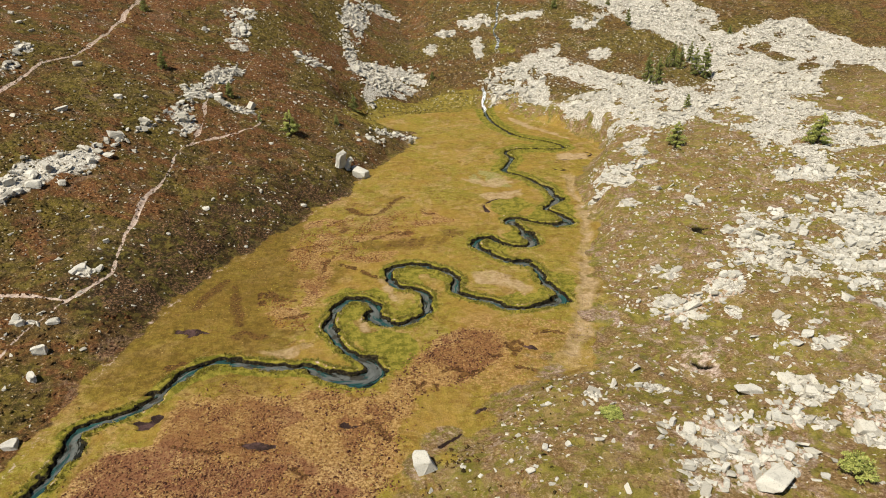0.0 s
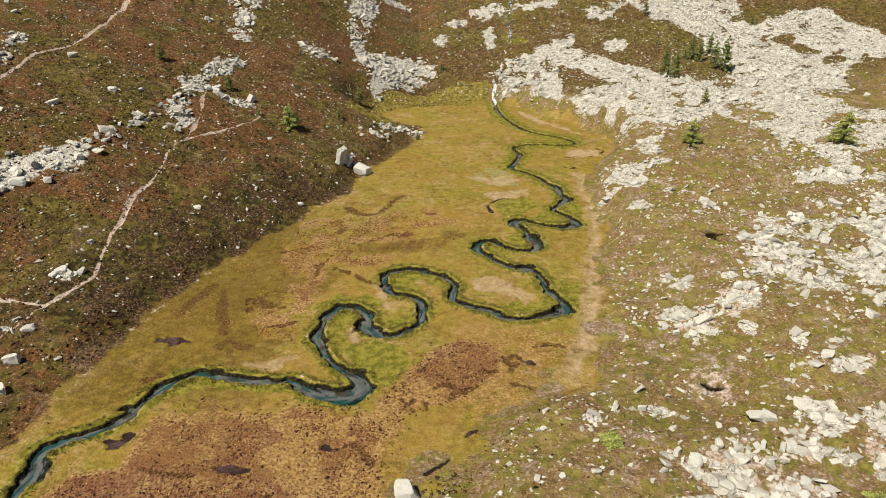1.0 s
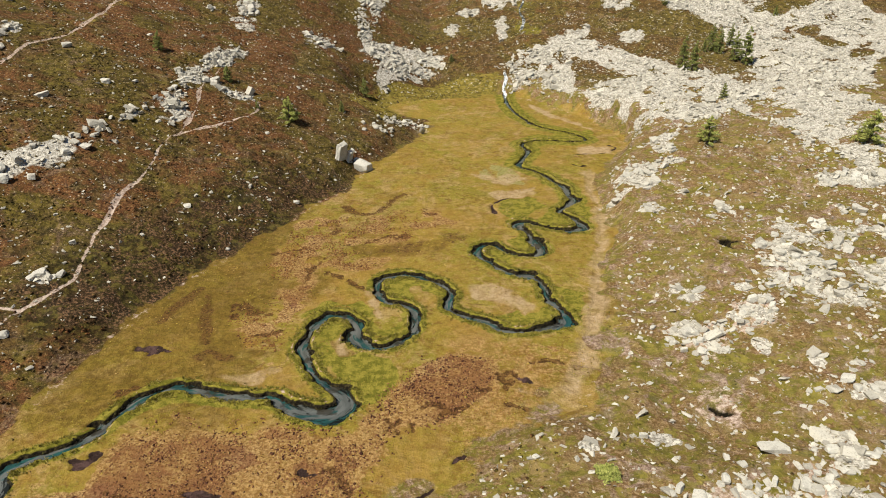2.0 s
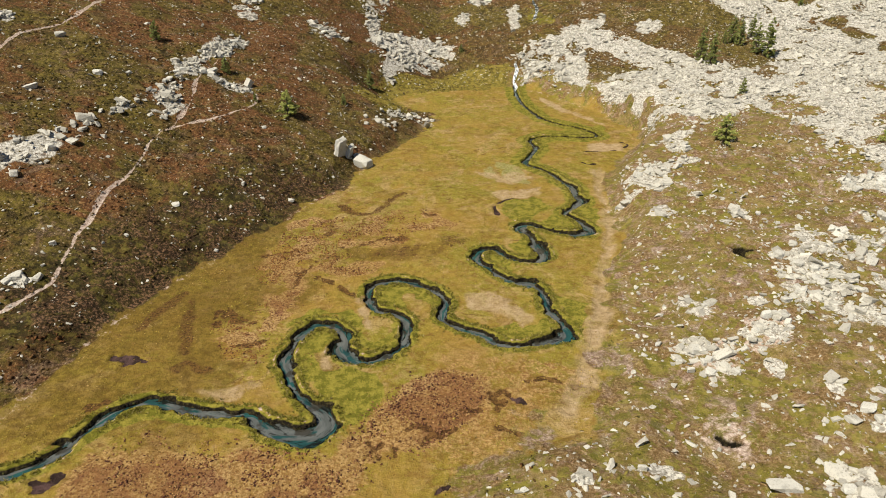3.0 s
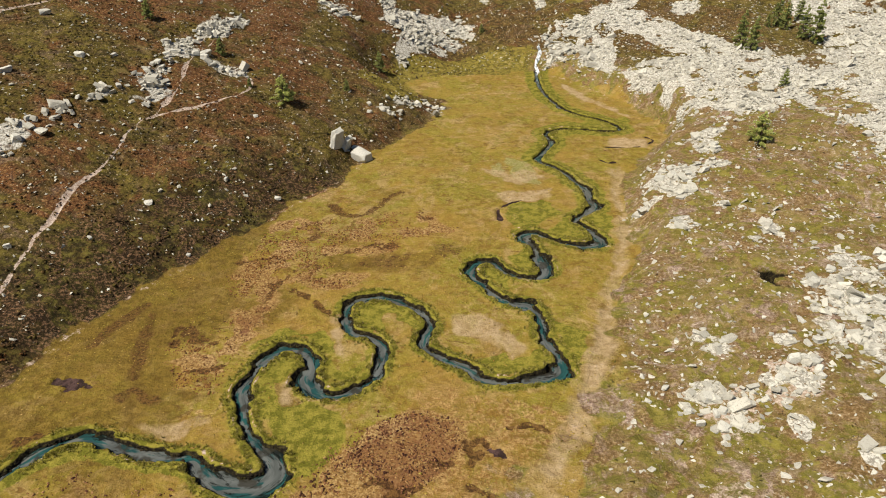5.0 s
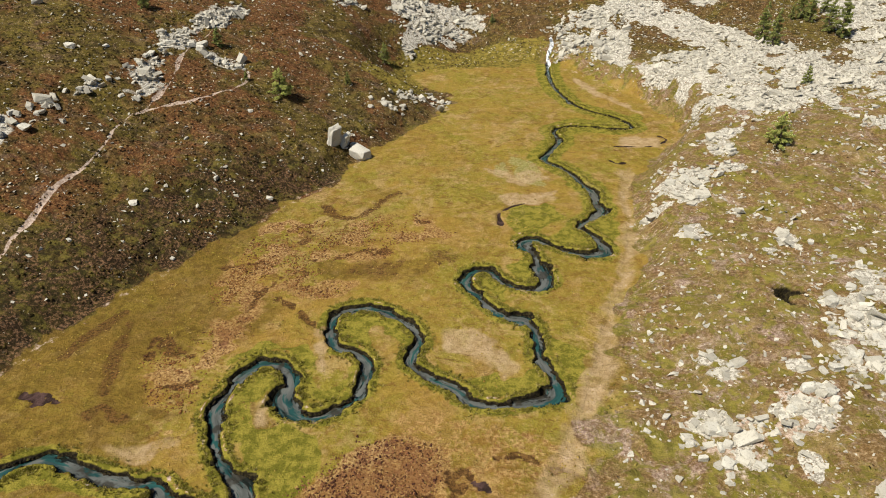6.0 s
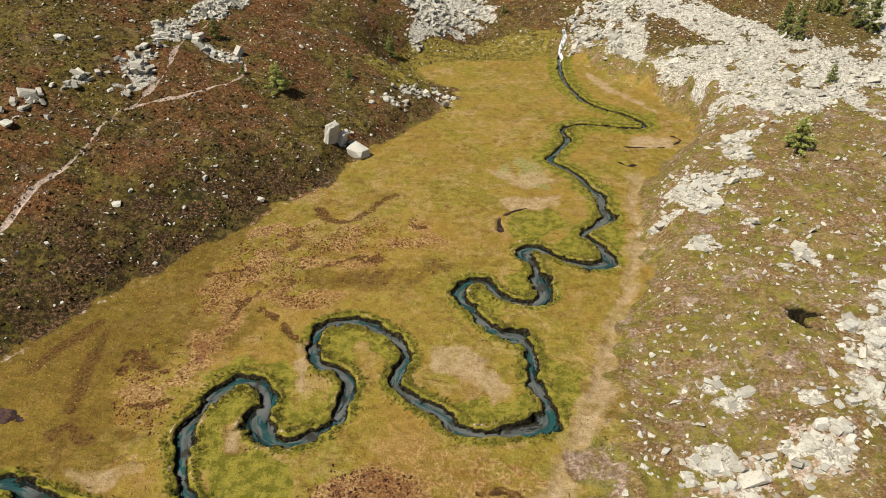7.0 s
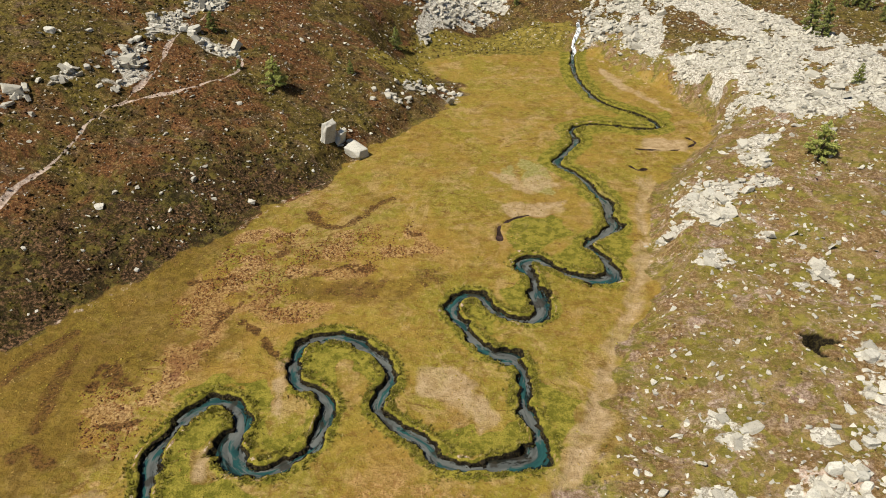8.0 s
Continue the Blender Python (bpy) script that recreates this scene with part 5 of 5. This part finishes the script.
STRIPE_ROCKS = [(-48.5, 87.4, 2.2), (-47.1, 89.9, 2.4), (-45.6, 91.5, 2.6), (-46.1, 88.0, 2.5), (-47.3, 86.2, 1.8), (-43.4, 89.7, 1.7), (-45.1, 94.7, 1.6), (-43.5, 97.7, 1.6), (-41.6, 95.1, 2.1), (-40.2, 97.6, 2.6), (-42.1, 98.9, 1.4), (-40.1, 101.0, 1.6), (-40.2, 106.6, 1.1), (-39.0, 107.8, 1.5), (-37.1, 111.5, 1.9), (-37.6, 100.9, 1.3), (-36.2, 120.1, 1.2), (-35.8, 124.4, 1.5), (-35.2, 128.0, 1.3), (-33.5, 111.5, 1.3), (-34.5, 117.8, 1.0), (-36.8, 116.7, 1.4), (-31.5, 127.9, 2.4), (-29.8, 126.3, 1.9), (-31.4, 141.5, 1.7), (-33.3, 167.2, 3.0), (-34.8, 169.0, 2.0), (-68.3, 138.3, 1.5), (-66.0, 135.8, 1.7), (-63.7, 134.4, 1.4), (-62.0, 124.0, 1.6), (-61.4, 126.9, 1.6)]
RIDGE_ROCKS = [(-32.6, 127.1, 1.7), (-31.2, 126.6, 1.9), (-29.9, 125.8, 1.7), (-28.8, 126.2, 1.1), (-27.4, 126.2, 0.9), (-26.0, 126.2, 0.8), (-24.9, 126.4, 0.9), (-35.0, 131.3, 1.3), (-35.2, 125.6, 1.5), (-35.8, 121.0, 1.5), (-36.2, 118.1, 1.2), (-32.4, 138.9, 1.6), (-31.1, 143.2, 1.4), (-29.4, 141.9, 1.2), (-32.4, 144.4, 1.2), (-34.0, 115.7, 1.2), (-33.3, 109.8, 1.1), (-35.5, 117.8, 1.0), (-35.0, 133.8, 1.1), (-34.5, 170.8, 2.3), (-32.1, 167.0, 2.5), (-34.9, 165.6, 1.6), (-36.5, 172.2, 1.7), (-32.3, 173.1, 1.7), (-34.1, 174.8, 1.4), (-5.4, 131.1, 1.1), (-6.9, 128.1, 1.3), (-12.9, 127.5, 0.9), (-19.0, 163.8, 1.9), (4.5, 185.4, 1.8)]
TURF_ROCKS = [(29.6, 66.9, 2.0), (30.3, 65.5, 1.2), (34.8, 63.1, 0.9), (37.9, 55.9, 1.5), (40.9, 55.3, 1.5), (34.9, 54.8, 0.8), (21.1, 52.2, 1.1), (21.8, 51.3, 0.8),
              (34.5, 49.5, 1.4), (35.7, 49.0, 1.2), (34.2, 47.2, 1.0), (31.2, 46.7, 0.9), (32.4, 45.2, 1.1), (38.6, 47.1, 1.4), (39.9, 48.0, 1.2), (36.2, 43.8, 1.0),
              (37.2, 43.2, 1.0), (26.1, 43.6, 1.0), (25.5, 41.5, 1.3), (24.4, 42.1, 1.0), (22.9, 40.3, 1.1), (26.2, 40.5, 1.0), (31.0, 41.4, 1.3), (30.9, 39.0, 1.0),
              (29.8, 43.4, 0.7), (23.5, 45.4, 1.2), (21.2, 45.6, 0.8), (21.1, 40.8, 1.0), (28.7, 42.3, 0.8)]
RIM_ROCKS = [(12.2, 50.1, 0.9), (10.6, 44.0, 1.0), (4.0, 43.4, 0.7), (5.2, 42.0, 0.6), (8.9, 41.4, 0.9), (9.4, 41.7, 0.6), (12.4, 43.9, 0.8), (10.6, 40.0, 0.6),
             (7.8, 43.2, 0.7), (27.3, 48.3, 1.0), (45.9, 78.2, 1.1), (43.9, 90.6, 1.0), (44.0, 75.8, 1.2), (40.9, 78.3, 0.7), (44.7, 82.8, 1.3), (48.5, 148.8, 1.8),
             (82.5, 124.5, 1.7), (26.5, 68.3, 0.9), (24.9, 67.0, 0.8), (32.4, 73.6, 0.9), (34.6, 67.7, 1.0), (33.3, 49.7, 0.9)]
pick = random.Random(17)
for rocks, where, group in ((SLOPE_ROCKS, "lying among dark heather", "boulders on the heather slope"), (STRIPE_ROCKS, "piled in a stripe on the heather slope", "boulders of the stone stripe"),
                            (RIDGE_ROCKS, "crowded along a rocky rib", "boulders of the rocky rib"), (TURF_ROCKS, "lying on stony turf", "boulders on the turf"), (RIM_ROCKS, "half sunk in rough turf", "boulders on the turf")):
    for x, y, size in rocks:
        kind = "big pale granite boulder " if size > 1.7 else "pale angular granite rock " if size > 1.0 else "small whitish granite rock "
        boulder(x, y, size * (0.80 if rocks in (STRIPE_ROCKS, RIDGE_ROCKS) else 0.8), pick, kind + where, group, 0.85)

# larger blocks lying on the near scree
rng = np.random.default_rng(23)
bx, by = sown(rng, 2600, (33, 58), (62, 112), lambda x, y: scree_cover(x, y) * 0.35)
for x, y in list(zip(bx, by))[:170]:
    boulder(float(x), float(y), pick.uniform(0.7, 1.4), pick, "pale granite block on a field of scree", "blocks of the near scree")

hx, hy = sown(rng, 4500, (20, 36), (46, 96), lambda x, y: heaved_cover(x, y) * 0.5)
for x, y in list(zip(hx, hy))[:55]:
    boulder(float(x), float(y), pick.uniform(0.6, 1.2), pick, "pale granite block heaved up through the turf", "blocks on the turf")


def lone_rock(seed, points, box, m, label):
    """One of the rocks with a shape of its own."""
    ob = part("boulder", block(seed, points, box, 0.06), BOULDER, None)
    ob.matrix_basis = m
    return tagged(ob, label, "boulder")


def slab(seed, box, m, label):
    """A rock split along flat faces: a box with its corners a little out of true and its edges worn."""
    rng = random.Random(seed)
    bm = bmesh.new()
    bmesh.ops.create_cube(bm, size=1.0)
    for v in bm.verts:
        taper = 0.72 if v.co.z > 0 else 1.0
        v.co = Vector((v.co.x * box[0] * rng.uniform(0.85, 1.0), v.co.y * box[1] * taper * rng.uniform(0.85, 1.0), (v.co.z + 0.5) * box[2] * rng.uniform(0.82, 1.0)))
    bmesh.ops.subdivide_edges(bm, edges=bm.edges[:], cuts=2, use_grid_fill=True)
    for v in bm.verts:
        v.co += Vector((rng.uniform(-1, 1), rng.uniform(-1, 1), rng.uniform(-1, 1))) * 0.09
    bmesh.ops.bevel(bm, geom=[e for e in bm.edges if len(e.link_faces) == 2 and e.calc_face_angle() > 0.9], offset=0.06, segments=1, affect="EDGES", clamp_overlap=True)
    bmesh.ops.triangulate(bm, faces=bm.faces[:])
    ob = part("boulder", bm, BOULDER, None)
    ob.matrix_basis = m
    return tagged(ob, label, "boulder")


def seat(x, y, sink):
    return float(on_ground(x, y)) - sink


slab(401, (0.9, 2.4, 3.1), pose(-9.7, 115.5, seat(-9.7, 115.5, 0.3), 0, 14, -34), "tall split granite boulder at the foot of the slope")
slab(408, (0.6, 1.9, 2.2), pose(-8.5, 116.6, seat(-8.5, 116.6, 0.3), 0, 18, -20), "upright granite slab split from a tall boulder")
lone_rock(407, 12, (0.9, 0.7, 0.8), pose(-7.4, 117.5, seat(-7.4, 117.5, 0.1), 4, -6, 20), "small pale rock behind a tall boulder")
lone_rock(403, 13, (2.7, 2.5, 1.7), pose(-6.2, 116.2, seat(-6.2, 116.2, 0.25), 6, 9, -25), "broad white granite boulder at the edge of the bog")
lone_rock(404, 12, (2.7, 1.2, 0.8), pose(30.3, 49.9, seat(30.3, 49.9, 0.1), 5, 2, -4), "long flat pale granite slab on the turf")
lone_rock(405, 13, (1.9, 1.8, 1.5), pose(0.9, 44.4, seat(0.9, 44.4, 0.2), 8, -4, 15), "white block of granite at the bog's edge")
lone_rock(406, 12, (3.0, 2.2, 1.6), pose(26.6, 38.9, seat(26.6, 38.9, 0.2), 10, 5, 35), "large pale granite boulder on a heap of blocks")


# ---- trees ----
def tube(bm, a, b, ra, rb, sides=6):
    """A tapered limb from a to b."""
    a, b = Vector(a), Vector(b)
    turn = (b - a).to_track_quat("Z", "X")
    rings = [[bm.verts.new(p + turn @ Vector((r * math.cos(k * 2 * math.pi / sides), r * math.sin(k * 2 * math.pi / sides), 0))) for k in range(sides)] for p, r in ((a, ra), (b, rb))]
    for k in range(sides):
        bm.faces.new((rings[0][k], rings[0][(k + 1) % sides], rings[1][(k + 1) % sides], rings[1][k]))
    bm.faces.new(rings[0][::-1]), bm.faces.new(rings[1])


def tuft(bm, at, along, size, rng):
    """A small spray of needles: a pointed, slightly bent clump of blades."""
    along = along.normalized()
    side = along.orthogonal().normalized()
    for k in range(3):
        s = Matrix.Rotation(k * 2.1 + rng.uniform(0, 1), 3, along) @ side
        tip = at + (along * rng.uniform(0.8, 1.2) + s * 0.45) * size
        mid = at + (along * 0.45 + s * 0.5) * size
        w = along.cross(s) * size * 0.28
        p = [bm.verts.new(q) for q in (at, mid + w, tip, mid - w, mid + s * size * 0.2)]
        for f in ((0, 1, 4), (1, 2, 4), (2, 3, 4), (3, 0, 4), (0, 3, 2, 1)):
            bm.faces.new([p[i] for i in f])


def conifer(seed, height, spread, dense, needles, name, label):
    """A young conifer: a bent tapered trunk, whorls of drooping limbs and sprays of needles."""
    rng = random.Random(seed)
    tree = tagged(new(name), label, "tree")
    wood, leaf = bmesh.new(), bmesh.new()
    knots, at = [], Vector((0, 0, -0.1))
    for k in range(6):
        nxt = Vector((rng.uniform(-0.04, 0.04) * height, rng.uniform(-0.04, 0.04) * height, height * (k + 1) / 6))
        tube(wood, at, nxt, 0.030 * height * (1 - k / 6.2), 0.030 * height * (1 - (k + 1) / 6.2) + 0.005)
        knots.append((at, nxt))
        at = nxt
    levels = int(9 * dense)
    for lv in range(levels):
        f = 0.08 + 0.9 * lv / levels
        a, b = knots[min(5, int(f * 6))]
        base = a.lerp(b, f * 6 - int(f * 6))
        reach = spread * (1 - f) ** 0.75 * rng.uniform(0.75, 1.1) + 0.08
        for k in range(rng.randint(4, 6)):
            if rng.random() < 0.12:
                continue
            turn = rng.uniform(0, 2 * math.pi)
            out = Vector((math.cos(turn), math.sin(turn), rng.uniform(-0.15, 0.35)))
            end = base + out * reach * rng.uniform(0.6, 1.15)
            tube(wood, base, end, 0.010 * height * (1 - f) + 0.006, 0.004, 4)
            for q in range(max(4, int(13 * reach * dense))):
                s = rng.uniform(0.2, 1.05)
                p = base.lerp(end, s) + Vector((rng.uniform(-1, 1), rng.uniform(-1, 1), rng.uniform(-0.6, 0.8))) * 0.10 * reach
                way = (out + Vector((rng.uniform(-0.9, 0.9), rng.uniform(-0.9, 0.9), rng.uniform(-0.3, 0.8)))).normalized()
                tuft(leaf, p, way, rng.uniform(0.15, 0.30) * (0.6 + 0.07 * height), rng)
    for k in range(4):
        tuft(leaf, at - Vector((0, 0, 0.1 * k)), Vector((rng.uniform(-0.4, 0.4), rng.uniform(-0.4, 0.4), 1)), 0.3, rng)
    part("trunk", wood, BARK, tree)
    part("crown", leaf, needles, tree)
    return tree


def plant(tree, x, y, scale, turn):
    tree.matrix_basis = pose(x, y, float(on_ground(x, y)) - 0.05, 0, 0, turn) @ Matrix.Scale(scale, 4)
    return tree


def plant_again(tree, x, y, scale, turn, label):
    return tagged(copy_thing(tree, pose(x, y, float(on_ground(x, y)) - 0.05, 0, 0, turn) @ Matrix.Diagonal((*(scale / v for v in tree.scale), 1))), label)


larch = plant(conifer(1, 4.2, 2.0, 1.5, NEEDLES, "larch_tree", "young light green larch alone on the heather slope"), -18.4, 122.0, 1.0, 0)
pine = plant(conifer(2, 6.0, 1.55, 1.4, DARK_NEEDLES, "pine_tree", "slender dark green conifer among scree blocks"), 56.7, 154.5, 1.10, 40)
small = plant(conifer(3, 3.0, 1.10, 1.3, DARK_NEEDLES, "pine_tree", "small dark conifer in the heather"), -29.7, 129.8, 0.9, 10)
tagged(larch, group="scattered conifers"), tagged(pine, group="conifers on the scree"), tagged(small, group="scattered conifers")
for x, y, s, turn in ((57.6, 150.6, 1.0, 80), (68.2, 169.5, 0.95, 150), (68.6, 166.0, 0.9, 210), (70.0, 160.6, 1.0, 300), (71.0, 157.7, 1.25, 20), (72.6, 170.3, 0.8, 99), (63.3, 191.8, 0.7, 33), (66.0, 168.0, 0.5, 60)):
    plant_again(pine, x, y, s, turn, "slender dark green conifer among scree blocks")
for x, y, s, turn in ((46.3, 110.4, 1.0, 15), (67.3, 104.6, 1.15, 66)):
    plant_again(larch, x, y, s, turn, "larch with thin crown at the edge of the scree")
for x, y, s, turn in ((-41.6, 133.1, 1.0, 50), (-8.8, 152.9, 1.1, 140), (-11.2, 132.8, 0.6, 200), (-52.6, 162.1, 0.9, 250), (9.9, 177.9, 0.6, 310), (46.2, 205.7, 1.0, 5), (56.1, 130.4, 0.8, 75), (87.5, 182.7, 0.7, 180), (61.1, 204.1, 0.7, 0), (-23.7, 123.5, 0.45, 20)):
    plant_again(small, x, y, s, turn, "small dark conifer on the open slope")


def bush(seed, radius, height, label):
    """A low spreading juniper: many short limbs with sprays of needles."""
    rng = random.Random(seed)
    ob = tagged(new("juniper_bush"), label, "bush")
    wood, leaf = bmesh.new(), bmesh.new()
    for k in range(26):
        turn, r = rng.uniform(0, 2 * math.pi), radius * math.sqrt(rng.uniform(0.05, 1))
        end = Vector((r * math.cos(turn), r * math.sin(turn), height * (1.05 - 0.7 * (r / radius) ** 2) * rng.uniform(0.7, 1.1)))
        tube(wood, (end.x * 0.15, end.y * 0.15, -0.05), end, 0.03, 0.008, 4)
        for q in range(12):
            p = end * rng.uniform(0.45, 1.0) + Vector((rng.uniform(-1, 1), rng.uniform(-1, 1), rng.uniform(-0.5, 0.7))) * 0.22
            tuft(leaf, p, Vector((rng.uniform(-1, 1), rng.uniform(-1, 1), rng.uniform(0, 1.2))), rng.uniform(0.16, 0.30), rng)
    part("branches", wood, BARK, ob)
    part("foliage", leaf, NEEDLES, ob)
    return ob


plant(bush(11, 0.9, 0.6, "low green juniper bush on the stony turf"), 17.1, 47.6, 1.0, 0)
plant(bush(12, 1.5, 1.7, "large yellow-green bush between granite blocks"), 33.2, 39.0, 1.0, 0)

# ---- the fall and the brook above it ----
fall_line = flow([(21.3, 161.4), (21.5, 163.6), (21.1, 165.0), (21.7, 166.8), (22.0, 168.6), (21.8, 170.5)], 8)
fall = ribbon("waterfall", fall_line, 0.16 + 0.28 * fuzz(fall_line[:, 0] * 3, fall_line[:, 1], 1.5, 91), FOAM, 0.35)
tagged(fall, "small white cascade dropping over pale rocks into the bog", "waterfall", kind="structure")
brook_line = flow([(27.5, 188.0), (28.6, 193.0), (28.0, 198.0), (29.6, 203.0), (30.4, 209.0), (31.6, 214.0)], 8)
brook = ribbon("brook", brook_line, 0.08 + 0.4 * fuzz(brook_line[:, 0] * 2, brook_line[:, 1], 1.8, 92), BROOK, 0.12)
tagged(brook, "thin splashing brook in a green gully above the cascade", "brook", kind="structure")

# ---- low plants ----
def clump(seed, points, box):
    return arrays(pebble(seed, points, box))


CLUMPS = [clump(700 + s, 8, (1.0, 0.9, 0.7)) for s in range(8)]


def blades(seed, count, lean):
    """A tuft of grass: thin, tapering, bent blades with a fold."""
    rng = random.Random(seed)
    v, f = [], []
    for k in range(count):
        turn, out = rng.uniform(0, 2 * math.pi), rng.uniform(0.25, 1) * lean
        c, s, h = math.cos(turn), math.sin(turn), rng.uniform(0.7, 1.1)
        r, w, i = rng.uniform(0.05, 0.3), 0.10, len(v)
        v += [(c * r - s * w, s * r + c * w, 0), (c * r + s * w, s * r - c * w, 0), (c * (r + out * 0.5), s * (r + out * 0.5), h * 0.7), (c * (r + out), s * (r + out), h * 0.8)]
        f += [(i, i + 1, i + 2), (i + 1, i + 3, i + 2), (i + 3, i, i + 2)]
    return np.array(v), np.array(f)


GRASS = [blades(800 + s, 7, 0.7) for s in range(6)]
rng = np.random.default_rng(41)
sx, sy = sown(rng, 62000, (-62, 34), (24, 190), lambda x, y: (dry_land(x, y) > 0.6) * ramp(x - 0.1 * (y - 100), 22, 5) * (0.25 + 0.75 * clumpy(x, y, 3.5, 84, 0.40, 0.6)) * (1 - scree_cover(x, y)))
tagged(scatter("heath_shrubs", CLUMPS, sx, sy, rng.uniform(0.2, 0.65, len(sx)), SHRUB, rng, 0.25, 0.22, (0.35, 0.75), True), "low dark heather and bilberry shrubs with rusty autumn leaves", "heather", kind="stuff")
sx, sy = sown(rng, 42000, (2, 32), (95, 175), lambda x, y: (dry_land(x, y) > 0.4) * ramp(x - 0.1 * (y - 100), 5, 20) * (0.2 + 0.8 * clumpy(x, y, 3.0, 85, 0.40, 0.6)) * (1 - scree_cover(x, y)))
tagged(scatter("turf_tussocks", CLUMPS, sx, sy, rng.uniform(0.2, 0.6, len(sx)), TURF, rng, 0.25, 0.25, (0.3, 0.6), True), "low olive turf cushions between stones", "turf", kind="stuff")
sx, sy = sown(rng, 34000, (-30, 32), (12, 68), lambda x, y: (within(x, y, SEDGE, 2.0, 64) * (0.15 + 0.85 * clumpy(x, y, 2.5, 86, 0.42, 0.58)) + within(x, y, RED_PATCH, 1.5, 65) * clumpy(x, y, 1.6, 78, 0.36, 0.54)) * (line_distance(x, y, STREAM[:260]) > 1.6))
tagged(scatter("sedge_tussocks", CLUMPS, sx, sy, rng.uniform(0.14, 0.36, len(sx)), TUSSOCK, rng, 0.2, 0.2, (0.5, 1.0), True), "reddish brown sedge tussocks standing in the wet bog", "sedge", kind="stuff")



def wet_grass(x, y):
    return (outside(x, y, BOG_LINE) < -0.6) * (0.10 + 0.90 * clumpy(x, y, 3.2, 88, 0.46, 0.62)) * (1 - 0.8 * within(x, y, SEDGE, 2.0, 64)) * (line_distance(x, y, STREAM[::3]) > 1.5)


sx, sy = sown(rng, 40000, (-32, 40), (38, 130), wet_grass)
tagged(scatter("bog_tussocks", CLUMPS, sx, sy, rng.uniform(0.12, 0.36, len(sx)), BOG_GRASS, rng, 0.2, 0.25, (0.3, 0.7), True), "ochre grass tussocks of the flat bog", "grass", kind="stuff")
sx, sy = sown(rng, 42000, (-26, 64), (9, 102), lambda x, y: np.maximum(within(x, y, RUST_LOW, 1.6, 66), within(x, y, RUST_HIGH, 1.8, 68)) * (0.12 + 0.88 * clumpy(x, y, 1.8, 89, 0.40, 0.60)))
tagged(scatter("sedge_tussocks", CLUMPS, sx, sy, rng.uniform(0.16, 0.42, len(sx)), RUSTY_SEDGE, rng, 0.2, 0.25, (0.4, 0.8), True), "rusty sedge tussocks across the middle of the bog", "sedge", kind="stuff")

# tall grass overhanging the stream's banks
k = rng.integers(0, len(STREAM) - 1, 8000)
u = rng.uniform(0, 1, len(k))[:, None]
p = STREAM[k] * (1 - u) + STREAM[k + 1] * u
t = STREAM[k + 1] - STREAM[k]
t /= np.linalg.norm(t, axis=1)[:, None] + 1e-9
off = (half_width(p) + 0.42 + np.abs(rng.normal(0, 0.35, len(k)))) * rng.choice([-1, 1], len(k))
gx, gy = p[:, 0] - t[:, 1] * off, p[:, 1] + t[:, 0] * off
keep = (on_ground(gx, gy) > -0.08) & (fuzz3(gx, gy, 2.0, 87) > 0.35)
gx, gy = gx[keep], gy[keep]
tagged(scatter("bank_grass", GRASS, gx, gy, rng.uniform(0.14, 0.28, len(gx)), REED, rng, 0.2, 0.02, (0.7, 1.1)), "yellow-green grass tufts along the stream banks", "grass", kind="stuff")

# black peat sods broken from the banks
k = rng.integers(0, len(STREAM) - 30, 9000)
u = rng.uniform(0, 1, len(k))[:, None]
p = STREAM[k] * (1 - u) + STREAM[k + 1] * u
t = STREAM[k + 1] - STREAM[k]
t /= np.linalg.norm(t, axis=1)[:, None] + 1e-9
off = (half_width(p) - 0.02 + rng.normal(0, 0.10, len(k))) * rng.choice([-1, 1], len(k))
gx, gy = p[:, 0] - t[:, 1] * off, p[:, 1] + t[:, 0] * off
keep = (on_ground(gx, gy) > -0.60) & (on_ground(gx, gy) < -0.03) & (fuzz3(gx, gy, 1.6, 97) > 0.40)
gx, gy = gx[keep], gy[keep]
tagged(scatter("bank_sods", CLUMPS, gx, gy, rng.uniform(0.15, 0.45, len(gx)), PEAT_SOD, rng, 0.3, 0.2, (0.5, 1.0)), "black wet peat sods along the undercut stream banks", "peat", kind="stuff")
